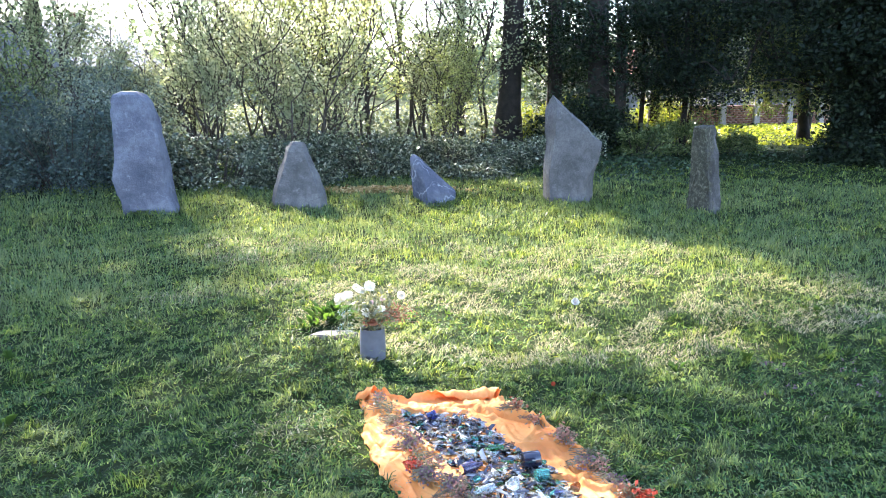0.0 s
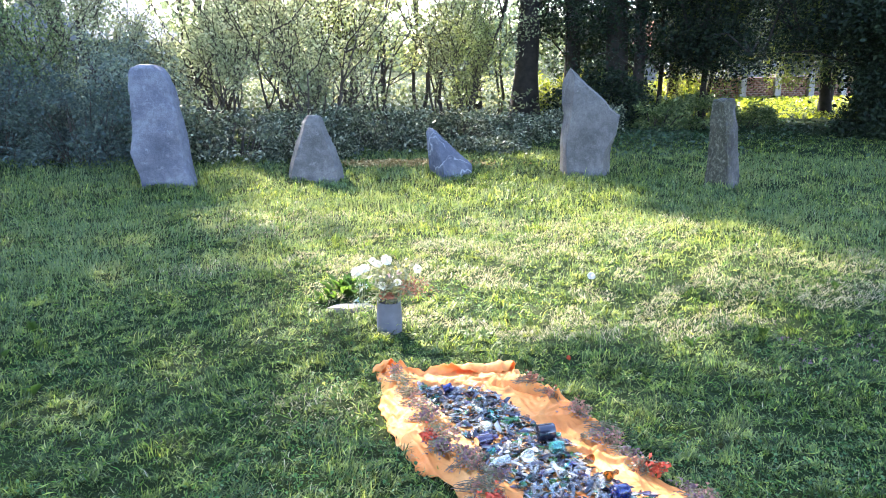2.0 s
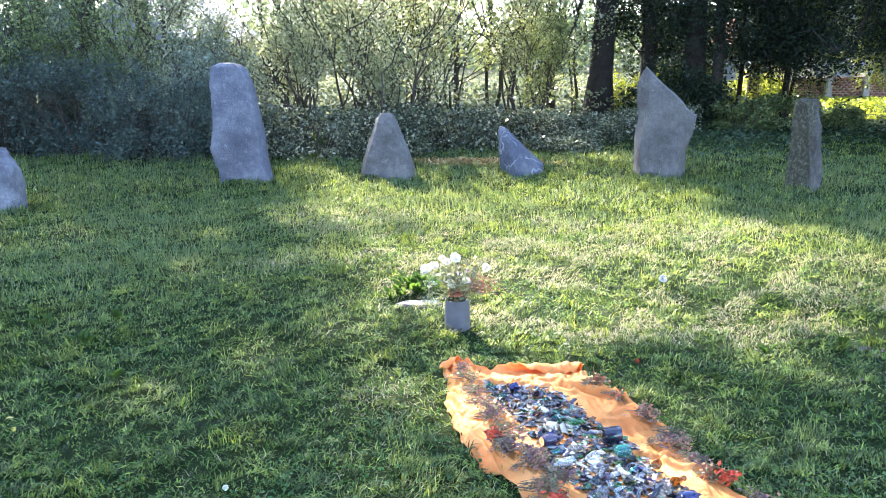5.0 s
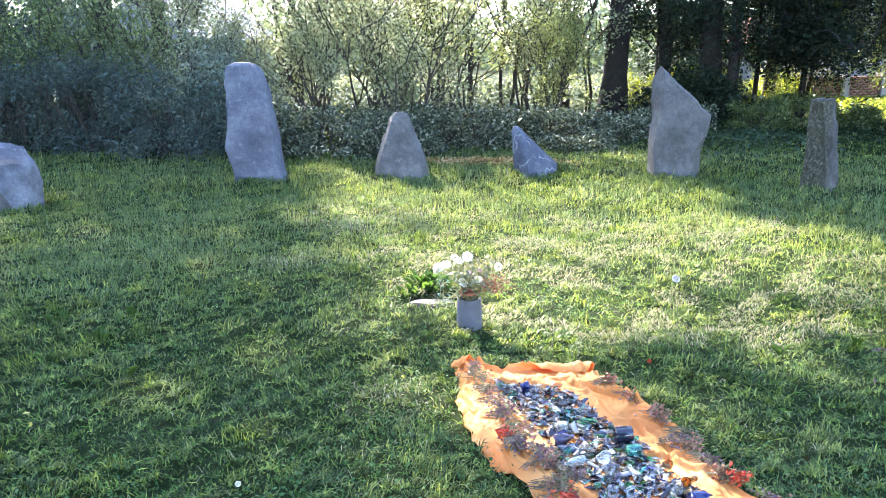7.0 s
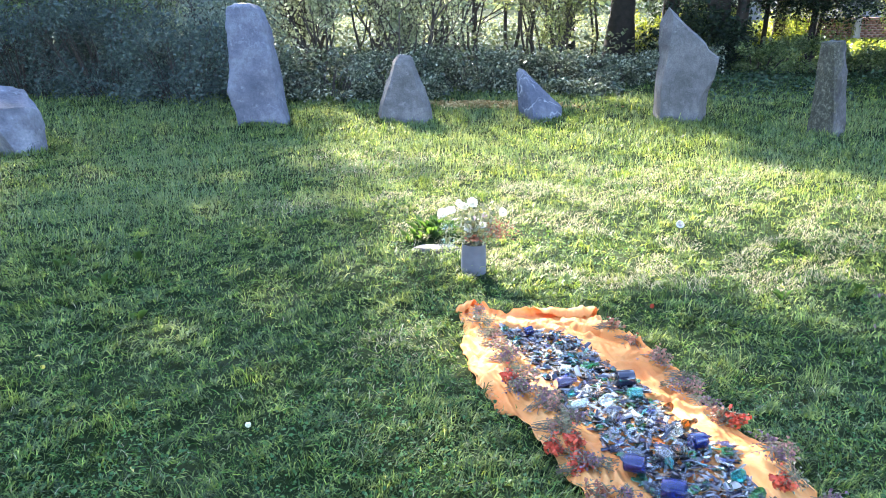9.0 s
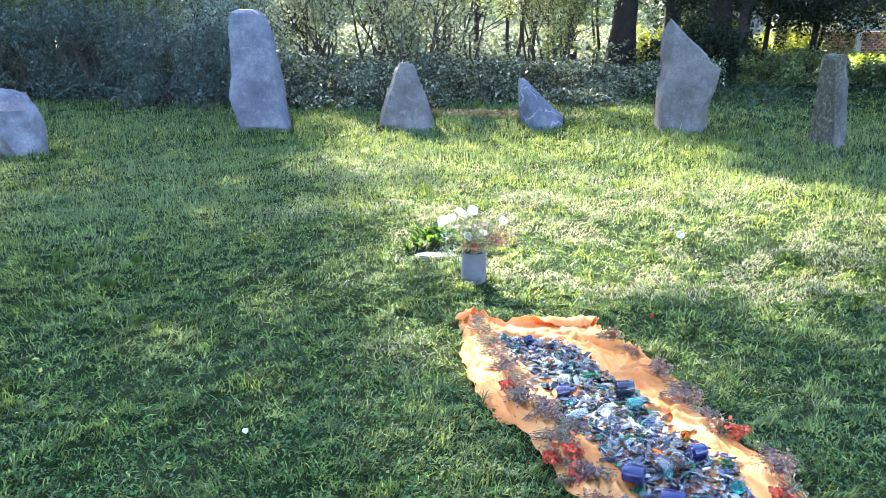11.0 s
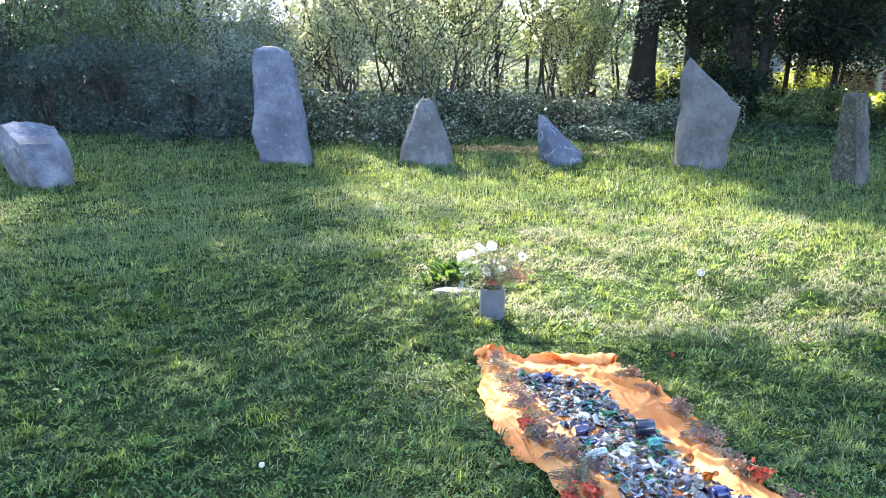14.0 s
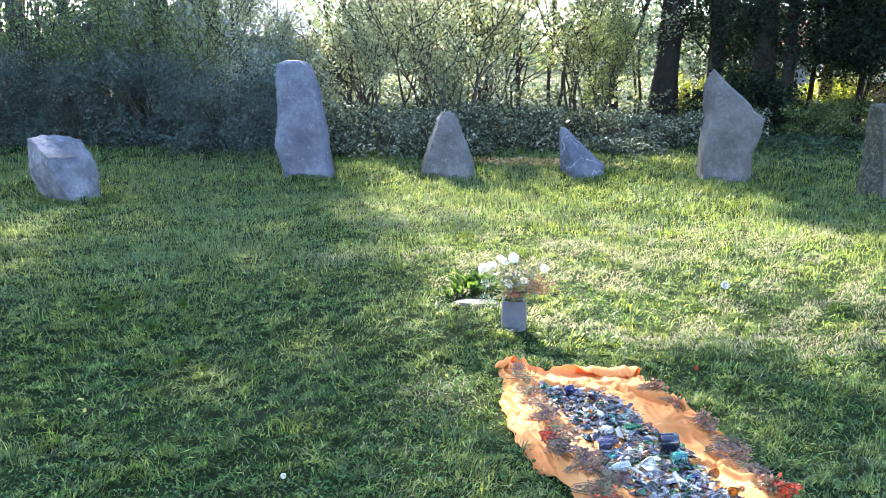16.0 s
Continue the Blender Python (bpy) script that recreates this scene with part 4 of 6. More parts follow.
def hanging_tree(base, trunk_rad, tip, label, strands, spread, lo, hi, mat, seed, per=58, leaf=0.095, core=9000):
    """A tree with a leafy hanging crown: limbs, drooping strands of narrow leaves, dense foliage above."""
    r = np.random.default_rng(seed)
    ob = empty("weeping_tree", base)
    t = np.linspace(0, 1, 10)
    path = np.stack([tip[0] * t, tip[1] * t, -0.15 + 5.6 * t], 1)
    path[:, 0] += 0.12 * np.sin(6 * t + seed)
    tubes = [tube(path, trunk_rad * (1 - 0.6 * t) * (1 + 0.4 * np.exp(-t * 20)), 12)]
    tops = []
    for k in range(14):
        a = r.uniform(0, 6.3)
        e = path[-3] + np.array([math.cos(a) * spread[0] * r.uniform(0.3, 1), math.sin(a) * spread[1] * r.uniform(0.3, 1), r.uniform(0.2, 1.5)])
        p0 = path[r.integers(5, 9)]
        tubes.append(tube(np.array([p0, (p0 + e) / 2 + np.array([0, 0, 0.4]), e]), np.array([0.06, 0.045, 0.02]), 6))
        tops.append(e)
    v, f = joined(tubes)
    part_arrays("trunk", v, f, BARK, ob, smooth=True)
    pts, lines = [], []
    for k in range(strands):
        x, y = path[-2, 0] + r.uniform(-1, 1) * spread[0], path[-2, 1] + r.uniform(-1, 1) * spread[1]
        z1 = r.uniform(4.0, 5.4)
        z0 = lo + (hi - lo) * r.random() ** 1.3
        n = max(3, int(per * (z1 - z0) / 3))
        s = r.random(n)
        sway = r.normal(size=2) * 0.12
        q = np.stack([x + sway[0] * (1 - s) ** 2, y + sway[1] * (1 - s) ** 2, z0 + (z1 - z0) * s], 1)
        pts.append(q + r.normal(size=(n, 3)) * 0.055)
        ss = np.linspace(1, 0, 4)
        lines.append(tube(np.stack([x + sway[0] * (1 - ss) ** 2, y + sway[1] * (1 - ss) ** 2, z0 + (z1 - z0) * ss], 1), 0.003, 3))
    v, f = joined(lines)
    tagged(part_arrays("twig_curtain", v, f, TWIG, ob), kind="stuff")
    if core:
        c = np.array(tops)[r.integers(0, len(tops), core)] + r.normal(size=(core, 3)) * np.array([0.8, 0.7, 0.6])
        pts.append(c)
    v, f = leaves(np.concatenate(pts), leaf, 0.34, 0.0, seed + 5)
    part_arrays("crown", v, f, mat, ob)
    return tagged(ob, label, "tree", "trees round the clearing")


def leafy_mass(base, size, n, mat, leaf, label, lumps, z0, seed, trunk=0.12, off=0.0):
    """A broad tree with low branches: clumps of foliage held by limbs from one trunk."""
    r = np.random.default_rng(seed)
    ob = empty("broad_tree", base)
    path = np.array([[0, 0, -0.15], [0.05, 0, 1.5], [0.0, 0.1, 3.2], [0.1, 0, size[2] + z0]])
    tubes = [tube(path, np.array([1.3, 1.0, 0.8, 0.2]) * trunk, 10)]
    pts, heads = [], []
    for k in range(lumps):
        c = np.array([off + r.uniform(-1, 1) * size[0], r.uniform(-1, 1) * size[1], z0 + r.uniform(0, 1) ** 0.8 * size[2]])
        rr = np.array([0.8, 0.7, 0.5]) * r.uniform(0.6, 1.15)
        d = r.normal(size=(n // lumps, 3)) * 0.5
        pts.append(c + d * rr)
        p0 = np.array([0, 0, min(max(c[2] - 0.5, 1.2), 4)])
        if heads:  # fork from the nearest lower limb
            near = min(heads + [p0], key=lambda q: np.linalg.norm(q - c) + 2 * max(0, q[2] - c[2]))
            p0 = near
        heads.append(c)
        tubes.append(tube(np.array([p0, (p0 + c) / 2 + np.array([0, 0, 0.25]), c]), np.array([0.03, 0.02, 0.008]), 5))
    v, f = joined(tubes)
    part_arrays("trunk", v, f, BARK, ob, smooth=True)
    pts = np.concatenate(pts)
    v, f = leaves(pts, leaf, 0.6, 0.3, seed + 9)
    part_arrays("crown", v, f, mat, ob)
    return tagged(ob, label, "tree", "trees round the clearing")


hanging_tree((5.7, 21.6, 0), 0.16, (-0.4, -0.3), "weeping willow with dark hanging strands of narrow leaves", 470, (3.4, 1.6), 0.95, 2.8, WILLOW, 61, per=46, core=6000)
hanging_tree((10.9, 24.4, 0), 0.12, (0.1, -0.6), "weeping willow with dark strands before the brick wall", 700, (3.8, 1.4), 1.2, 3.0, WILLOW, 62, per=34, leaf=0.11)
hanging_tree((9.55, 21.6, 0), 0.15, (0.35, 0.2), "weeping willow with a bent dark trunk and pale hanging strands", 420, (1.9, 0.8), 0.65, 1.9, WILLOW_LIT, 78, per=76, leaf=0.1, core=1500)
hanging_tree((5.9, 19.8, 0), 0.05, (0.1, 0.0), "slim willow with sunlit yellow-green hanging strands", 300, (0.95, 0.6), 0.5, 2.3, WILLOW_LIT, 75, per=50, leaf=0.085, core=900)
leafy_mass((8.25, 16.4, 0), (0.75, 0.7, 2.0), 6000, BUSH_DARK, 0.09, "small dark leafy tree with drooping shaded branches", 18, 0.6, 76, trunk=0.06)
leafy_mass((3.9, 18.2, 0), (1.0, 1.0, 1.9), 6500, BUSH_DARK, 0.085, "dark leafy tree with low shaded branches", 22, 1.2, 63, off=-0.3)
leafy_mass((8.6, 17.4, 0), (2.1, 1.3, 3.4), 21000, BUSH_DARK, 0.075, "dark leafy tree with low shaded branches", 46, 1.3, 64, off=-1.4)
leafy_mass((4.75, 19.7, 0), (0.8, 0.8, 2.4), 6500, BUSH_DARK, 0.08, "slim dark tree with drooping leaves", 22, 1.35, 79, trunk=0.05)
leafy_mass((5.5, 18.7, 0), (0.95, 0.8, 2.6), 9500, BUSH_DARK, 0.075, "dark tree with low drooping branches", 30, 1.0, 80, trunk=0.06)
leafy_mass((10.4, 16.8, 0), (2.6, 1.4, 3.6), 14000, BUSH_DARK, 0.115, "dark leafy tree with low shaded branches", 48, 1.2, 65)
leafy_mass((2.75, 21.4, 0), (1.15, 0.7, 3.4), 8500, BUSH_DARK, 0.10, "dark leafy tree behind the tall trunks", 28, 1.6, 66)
leafy_mass((-13.0, 18.0, 0), (3.0, 1.4, 3.4), 14000, BUSH_DEEP, 0.09, "tree coloured dark for shade behind the shady bushes", 34, 1.0, 67)
leafy_mass((-11.6, 18.0, 0), (1.4, 1.4, 2.4), 5000, BUSH_SHADE, 0.11, "hazy-toned tree behind the shady bushes", 30, 1.0, 68)
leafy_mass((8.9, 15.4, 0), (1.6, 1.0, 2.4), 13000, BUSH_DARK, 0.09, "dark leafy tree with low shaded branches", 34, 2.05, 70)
# unseen trees, added beside and behind the eye to block skylight
leafy_mass((13.0, 11.5, 0), (2.8, 2.6, 7.0), 13000, BUSH_DARK, 0.27, "unseen tall leafy tree added to cut skylight", 60, 2.0, 71, trunk=0.2)
leafy_mass((-13.0, 5.5, 0), (2.0, 2.4, 5.5), 7000, BUSH_DARK, 0.2, "unseen leafy tree added to darken the shady side", 50, 0.8, 81, trunk=0.2)
leafy_mass((-4.5, -7.5, 0), (3.0, 2.2, 7.0), 7000, BUSH_DARK, 0.24, "unseen tall leafy tree added to cut skylight", 60, 1.6, 82, trunk=0.2)
leafy_mass((5.0, -7.0, 0), (3.4, 2.2, 8.0), 11000, BUSH_DARK, 0.24, "unseen tall leafy tree added to cut skylight", 60, 1.6, 83, trunk=0.2)
leafy_mass((-9.0, -2.0, 0), (2.4, 2.6, 7.0), 8000, BUSH_DARK, 0.24, "unseen tall leafy tree added to cut skylight", 60, 1.4, 74, trunk=0.2)
leafy_mass((11.5, 6.0, 0), (2.8, 2.8, 7.0), 13000, BUSH_DARK, 0.27, "unseen tall leafy tree added to cut skylight", 60, 2.2, 72, trunk=0.2)

# ---------------------------------------------------------------- far things
def ground_cover(name, label, pts, mat, leaf, seed, aspect=0.7):
    v, f = leaves(pts, leaf, aspect, 0.45, seed)
    return tagged(part_arrays(name, v, f, mat), label, "ground cover", kind="stuff")


r = np.random.default_rng(88)
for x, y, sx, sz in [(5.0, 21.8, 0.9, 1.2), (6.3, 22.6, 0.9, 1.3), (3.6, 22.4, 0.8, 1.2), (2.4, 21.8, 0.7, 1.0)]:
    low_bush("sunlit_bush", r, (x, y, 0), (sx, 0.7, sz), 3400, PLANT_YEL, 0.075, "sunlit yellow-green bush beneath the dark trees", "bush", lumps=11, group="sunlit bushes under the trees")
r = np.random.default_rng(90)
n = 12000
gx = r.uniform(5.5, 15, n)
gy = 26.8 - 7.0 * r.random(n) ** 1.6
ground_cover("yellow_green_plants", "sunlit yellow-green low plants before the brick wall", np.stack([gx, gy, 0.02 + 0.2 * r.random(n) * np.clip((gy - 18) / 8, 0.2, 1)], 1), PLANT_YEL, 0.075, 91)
n = 9000
gx = r.uniform(-10, 4.5, n)
gy = r.uniform(17, 34, n)
ground_cover("meadow_plants", "tall sunlit meadow plants behind the shrubs", np.stack([gx, gy, 0.02 + 0.75 * r.random(n)], 1), MEADOW, 0.11, 92)
n = 15000
gx = r.uniform(2.3, 10.5, n)
gy = r.uniform(12.3, 18.8, n)
clear = ((gx > 4.6) & (gx < 8.8) & (r.random(n) < 0.85)) | ((gy < 14.5) & (r.random(n) < 0.8))
gx, gy = gx[~clear], gy[~clear]
n = len(gx)
ground_cover("shade_plants", "creeping plants coloured dark for the shaded ground", np.stack([gx, gy, 0.01 + 0.1 * r.random(n)], 1), SHADE_PLANT, 0.07, 93)

BRICK = plain("red_brick", (0.12, 0.055, 0.04), (0.2, 0.105, 0.075), 3.0, 0.85, 0.3)
MORTAR = plain("mortar", (0.2, 0.18, 0.16), (0.28, 0.26, 0.23), 10.0, 0.9, 0.2)
POST = plain("pale_concrete", (0.2, 0.19, 0.18), (0.3, 0.285, 0.265), 5.0, 0.85, 0.3)
PLASTER = plain("grey_plaster", (0.1, 0.104, 0.106), (0.15, 0.154, 0.156), 2.0, 0.85, 0.2)
ROOF_RED = plain("red_roof_tile", (0.28, 0.10, 0.07), (0.42, 0.17, 0.11), 2.5, 0.8, 0.4)
ROOF_GREY = plain("grey_roof_tile", (0.13, 0.14, 0.17), (0.2, 0.21, 0.24), 2.5, 0.75, 0.4)
GLAZING = plain("window_glass", (0.03, 0.035, 0.04), (0.06, 0.07, 0.08), 1.0, 0.08, 0.0, spec=0.6)


def box(x0, x1, y0, y1, z0, z1, bevel=0.0):
    bm = bmesh.new()
    bmesh.ops.create_cube(bm, size=1.0)
    for v in bm.verts:
        v.co = Vector(((x0 + x1) / 2 + v.co.x * (x1 - x0), (y0 + y1) / 2 + v.co.y * (y1 - y0), (z0 + z1) / 2 + v.co.z * (z1 - z0)))
    if bevel:
        bmesh.ops.bevel(bm, geom=bm.edges[:], offset=bevel, segments=2, affect="EDGES")
    return bm


def brick_wall():
    ob = empty("brick_wall", (10.34, 27.2, 0), 22)
    bay, h = 1.42, 0.77
    for k in range(-3, 5):
        x = k * bay
        part("post", box(x - 0.13, x + 0.13, -0.16, 0.16, -0.1, h + 0.13, 0.015), POST, ob, "pale concrete post")
        if k == 4:
            break
        panel = part("panel", box(x + 0.13, x + bay - 0.13, -0.05, 0.06, -0.1, h - 0.02), MORTAR, ob)
        part("coping", box(x + 0.131, x + bay - 0.131, -0.12, 0.12, h - 0.018, h + 0.03, 0.01), BRICK, ob)
        vs, fs, o = [], [], 0
        for row in range(10):
            for c in range(6):
                bx0 = x + 0.13 + c * 0.222 - (0.11 if row % 2 else 0)
                bx1 = min(bx0 + 0.21, x + bay - 0.131)
                bx0 = max(bx0, x + 0.131)
                if bx1 - bx0 < 0.03:
                    continue
                z0, y0 = row * 0.075, -0.062 - 0.006 * r.random()
                vs += [(bx0, y0, z0), (bx1, y0, z0), (bx1, y0, z0 + 0.064), (bx0, y0, z0 + 0.064), (bx0, -0.049, z0), (bx1, -0.049, z0), (bx1, -0.049, z0 + 0.064), (bx0, -0.049, z0 + 0.064)]
                fs += [(o, o + 1, o + 2, o + 3), (o + 4, o + 5, o + 1, o), (o + 3, o + 2, o + 6, o + 7), (o + 4, o, o + 3, o + 7), (o + 1, o + 5, o + 6, o + 2)]
                o += 8
        tagged(part_arrays("bricks", np.array(vs), np.array(fs), BRICK, panel), kind="stuff")
    tagged(ob, "low red brick garden wall with pale concrete posts", "garden wall")


brick_wall()


def house(base, rz, w, d, h, roof_h, wall_mat, roof_mat, label):
    ob = empty("house", base, rz)
    wall = part("wall", box(-w / 2, w / 2, -d / 2, d / 2, -0.2, h), wall_mat, ob)
    bm = bmesh.new()
    o = 0.4
    v = [bm.verts.new(p) for p in [(-w / 2 - o, -d / 2 - o, h + 0.004), (w / 2 + o, -d / 2 - o, h + 0.004), (w / 2 + o, d / 2 + o, h + 0.004), (-w / 2 - o, d / 2 + o, h + 0.004), (-w / 2 - o, 0, h + roof_h), (w / 2 + o, 0, h + roof_h)]]
    for q in [(0, 1, 5, 4), (2, 3, 4, 5), (0, 4, 3), (1, 2, 5), (3, 2, 1, 0)]:
        bm.faces.new([v[i] for i in q])
    roof = part("roof", bm, roof_mat, ob)
    part("chimney", box(w * 0.15, w * 0.15 + 0.5, 0.2, 0.7, h + roof_h * 0.5, h + roof_h + 0.6, 0.02), BRICK, roof)
    for k in range(3):
        x = -w / 2 + (k + 0.5) * w / 3
        win = part("window", box(x - 0.5, x + 0.5, -d / 2 - 0.03, -d / 2 + 0.05, 1.0, 2.2), GLAZING, ob)
        part("frame", box(x - 0.56, x + 0.56, -d / 2 - 0.06, -d / 2 - 0.031, 0.92, 0.999), POST, win)
    return tagged(ob, label, "house")


house((13.2, 50, 0), -15, 5, 6, 2.0, 1.5, PLASTER, ROOF_RED, "grey plastered house with a red tiled roof beyond trees")
house((14.2, 38, 0), 14, 8, 6, 2.7, 2.2, PLASTER, ROOF_GREY, "grey plastered house behind the brick wall")
house((-19.5, 42, 0), 78, 7, 6, 2.3, 2.4, PLASTER, ROOF_GREY, "distant house with a steep grey tiled roof")


def far_woods():
    r = np.random.default_rng(120)
    pts = []
    for k in range(230):
        a = math.radians(r.uniform(-62, 55))
        d = r.uniform(62, 95)
        hgt = r.uniform(3.5, 8.2)
        m = 110
        q = r.normal(size=(m, 3)) * np.array([2.2, 2.0, hgt * 0.26]) + np.array([d * math.sin(a), d * math.cos(a), hgt * 0.5])
        pts.append(q)
    pts = np.concatenate(pts)
    pts = pts[pts[:, 2] > 0]
    v, f = leaves(pts, 0.7, 0.7, 0.2, 121)
    tagged(part_arrays("far_woods", v, f, FAR), "hazy line of distant trees and hedges", "woods", kind="stuff")


far_woods()

# ---------------------------------------------------------------- orange cloth with broken glass
def cloth_height(s, v):
    """Height of the cloth at s metres from its far hem and the share v of its width."""
    edge = np.exp(-((v - 0.13) / 0.10) ** 2) * 0.018 + np.exp(-((v - 0.9) / 0.08) ** 2) * 0.018
    tongue = 0.035 * np.exp(-np.abs((s - 0.52 - 0.25 * (v - 0.75)) / 0.03) ** 1.3 - ((v - 0.78) / 0.1) ** 4)
    flat = np.exp(-((v - 0.5) / 0.26) ** 4)
    hem = np.clip(np.minimum(v, 1 - v) / 0.05, 0, 1) * 0.010
    return 0.03 + edge + tongue + 0.004 * np.sin(22 * s + 9 * v + 2 * np.sin(5 * s)) * (1 - 0.7 * flat) + hem


def cloth_point(s, v):
    x = cloth_left(s) + (cloth_right(s) - cloth_left(s)) * v
    hem = np.interp(v, [0, 0.1, 0.2, 0.31, 0.5, 0.62, 0.8, 0.95, 1.0], [0.03, 0.03, 0.0, -0.045, 0.0, 0.05, 0.045, 0.04, -0.02])
    return x, CLOTH_TOP - s + hem * np.exp(-(np.abs(s) / 0.16) ** 2), cloth_height(s, v)


CLOTH_GRID = (400, 136)


def make_cloth():
    m, nt, b, out = material("orange_cotton")
    col = ramp(nt, noise_of(nt, 3.2, 5.0), [(0.34, (0.66, 0.22, 0.045)), (0.5, (0.7, 0.315, 0.082)), (0.68, (0.74, 0.42, 0.145))])
    col = mix(nt, 0.25, col, ramp(nt, noise_of(nt, 60.0, 3.0), [(0.3, (0.75, 0.7, 0.65)), (0.7, (1.15, 1.15, 1.15))]), "MULTIPLY")
    nt.links.new(col, b.inputs["Base Color"])
    b.inputs["Roughness"].default_value = 0.6
    b.inputs["Specular IOR Level"].default_value = 0.35
    b.inputs["Sheen Weight"].default_value = 0.06
    b.inputs["Sheen Roughness"].default_value = 0.45
    b.inputs["Sheen Tint"].default_value = (1.0, 0.86, 0.55, 1)
    # crumpling: thin ridges at two sizes and the weave
    tc = nt.nodes.new("ShaderNodeTexCoord")
    crumple = nt.nodes.new("ShaderNodeTexNoise")
    crumple.noise_type = "RIDGED_MULTIFRACTAL"
    for key, value in (("Scale", 9.0), ("Detail", 3.0), ("Roughness", 0.55), ("Lacunarity", 2.3), ("Offset", 0.9), ("Gain", 1.6), ("Distortion", 0.6)):
        crumple.inputs[key].default_value = value
    nt.links.new(tc.outputs["Object"], crumple.inputs["Vector"])
    first = node(nt, "ShaderNodeBump", Strength=0.5, Distance=0.008)
    nt.links.new(crumple.outputs["Fac"], first.inputs["Height"])
    weave = node(nt, "ShaderNodeBump", Strength=0.5, Distance=0.003)
    nt.links.new(noise_of(nt, 90.0, 4.0, rough=0.7), weave.inputs["Height"])
    nt.links.new(first.outputs["Normal"], weave.inputs["Normal"])
    nt.links.new(weave.outputs["Normal"], b.inputs["Normal"])
    tr = nt.nodes.new("ShaderNodeBsdfTranslucent")
    tr.inputs["Color"].default_value = (0.9, 0.29, 0.03, 1)
    ms = nt.nodes.new("ShaderNodeMixShader")
    ms.inputs[0].default_value = 0.34
    nt.links.new(b.outputs[0], ms.inputs[1])
    nt.links.new(tr.outputs[0], ms.inputs[2])
    nt.links.new(ms.outputs[0], out.inputs["Surface"])
    ns, nv = CLOTH_GRID
    s, v = np.meshgrid(np.linspace(0, CLOTH_LEN, ns), np.linspace(0, 1, nv), indexing="ij")
    x, y, z = cloth_point(s, v)
    bare = 1 - 0.85 * np.exp(-((v - 0.52) / 0.24) ** 4) * np.clip((s - 0.12) / 0.12, 0, 1)
    # folds with one steep side: along the hems, across them, and bunched at the far end
    r = np.random.default_rng(230)
    folds = []
    for k in range(84):
        side = k % 3
        if side == 0:
            fs, fv, ang = r.uniform(0.05, 2.2), r.uniform(0.02, 0.3), -66 + r.normal() * 34
        elif side == 1:
            fs, fv, ang = r.uniform(0.05, 2.2), r.uniform(0.76, 0.98), -66 + r.normal() * 34
        else:
            fs, fv, ang = r.uniform(0.06, 0.24), r.uniform(0.03, 0.97), r.normal() * 40
        folds.append((fs, fv, ang, r.uniform(0.06, 0.2), r.uniform(0.007, 0.015), r.uniform(0.010, 0.022) * (0.5 if side == 2 else 0.8)))
    folds += [(0.13, 0.80, -32, 0.13, 0.018, 0.03), (0.15, 0.56, 14, 0.12, 0.014, 0.02), (0.07, 0.10, -50, 0.09, 0.015, 0.034), (0.3, 0.08, -72, 0.16, 0.013, 0.024), (0.26, 0.14, -80, 0.14, 0.011, 0.022), (0.4, 0.05, -70, 0.14, 0.012, 0.022), (0.34, 0.2, -66, 0.14, 0.012, 0.018),
              (0.12, 0.04, -60, 0.10, 0.012, 0.026), (0.14, 0.3, 10, 0.14, 0.014, 0.02), (0.3, 0.93, -45, 0.12, 0.014, 0.03), (0.22, 0.9, -40, 0.10, 0.012, 0.026), (0.6, 0.3, -20, 0.2, 0.016, 0.02)]
    for fs, fv, ang, length, width, height in folds:
        cx, cy, _ = cloth_point(fs, fv)
        c, t = math.cos(radians(ang)), math.sin(radians(ang))
        u, w = (x - cx) * c + (y - cy) * t, -(x - cx) * t + (y - cy) * c
        w = w + 0.02 * np.sin(u * 14 + fs * 9)
        wide = np.where(w < 0, width * 0.6, width * 1.7)
        z += bare * np.exp(-(u / length) ** 2) * height * (np.exp(-np.abs(w / wide) ** 1.15) - 0.5 * np.exp(-((w + 1.5 * width) / (0.7 * width)) ** 2))
    # creases: thin ridges where the cotton is crumpled, fine puckers between
    for k in range(ns):
        for j in range(nv):
            q = Vector((x[k, j] + 0.436 * y[k, j], 0.3 * y[k, j], 0.3))  # drawn out along the cloth
            q = q + 0.04 * noise.noise_vector(Vector((x[k, j], y[k, j], 0)) * 5.0)
            a, b2 = abs(noise.noise(q * 9.0)), abs(noise.noise(q * 21.0 + Vector((3, 1, 0))))
            bunch = 0.3 + math.exp(-(s[k, j] / 0.2) ** 2) + math.exp(-(v[k, j] / 0.12) ** 2) + 0.8 * math.exp(-((v[k, j] - 0.92) / 0.1) ** 2)
            z[k, j] += 0.0025 * bare[k, j] * bunch * (0.4 - abs(noise.noise(q * 38.0 + Vector((0, 5, 2))) * 2.2))
            z[k, j] += bare[k, j] * min(1.0, 0.4 + 4 * s[k, j]) * (0.016 * max(0.0, 1 - 5.0 * a) + 0.008 * max(0.0, 1 - 4.5 * b2) - 0.004) + 0.001 * noise.noise(q * 40)
    z = np.maximum(z, 0.020)
    # the far hem is turned up and over into a loose roll, thick in one corner and along one half
    rows, across = 34, v[0]
    length = np.interp(across, [0, 0.04, 0.1, 0.17, 0.3, 0.45, 0.55, 0.65, 0.8, 0.93, 1.0], [0.09, 0.11, 0.10, 0.06, 0.03, 0.05, 0.08, 0.105, 0.12, 0.11, 0.06])
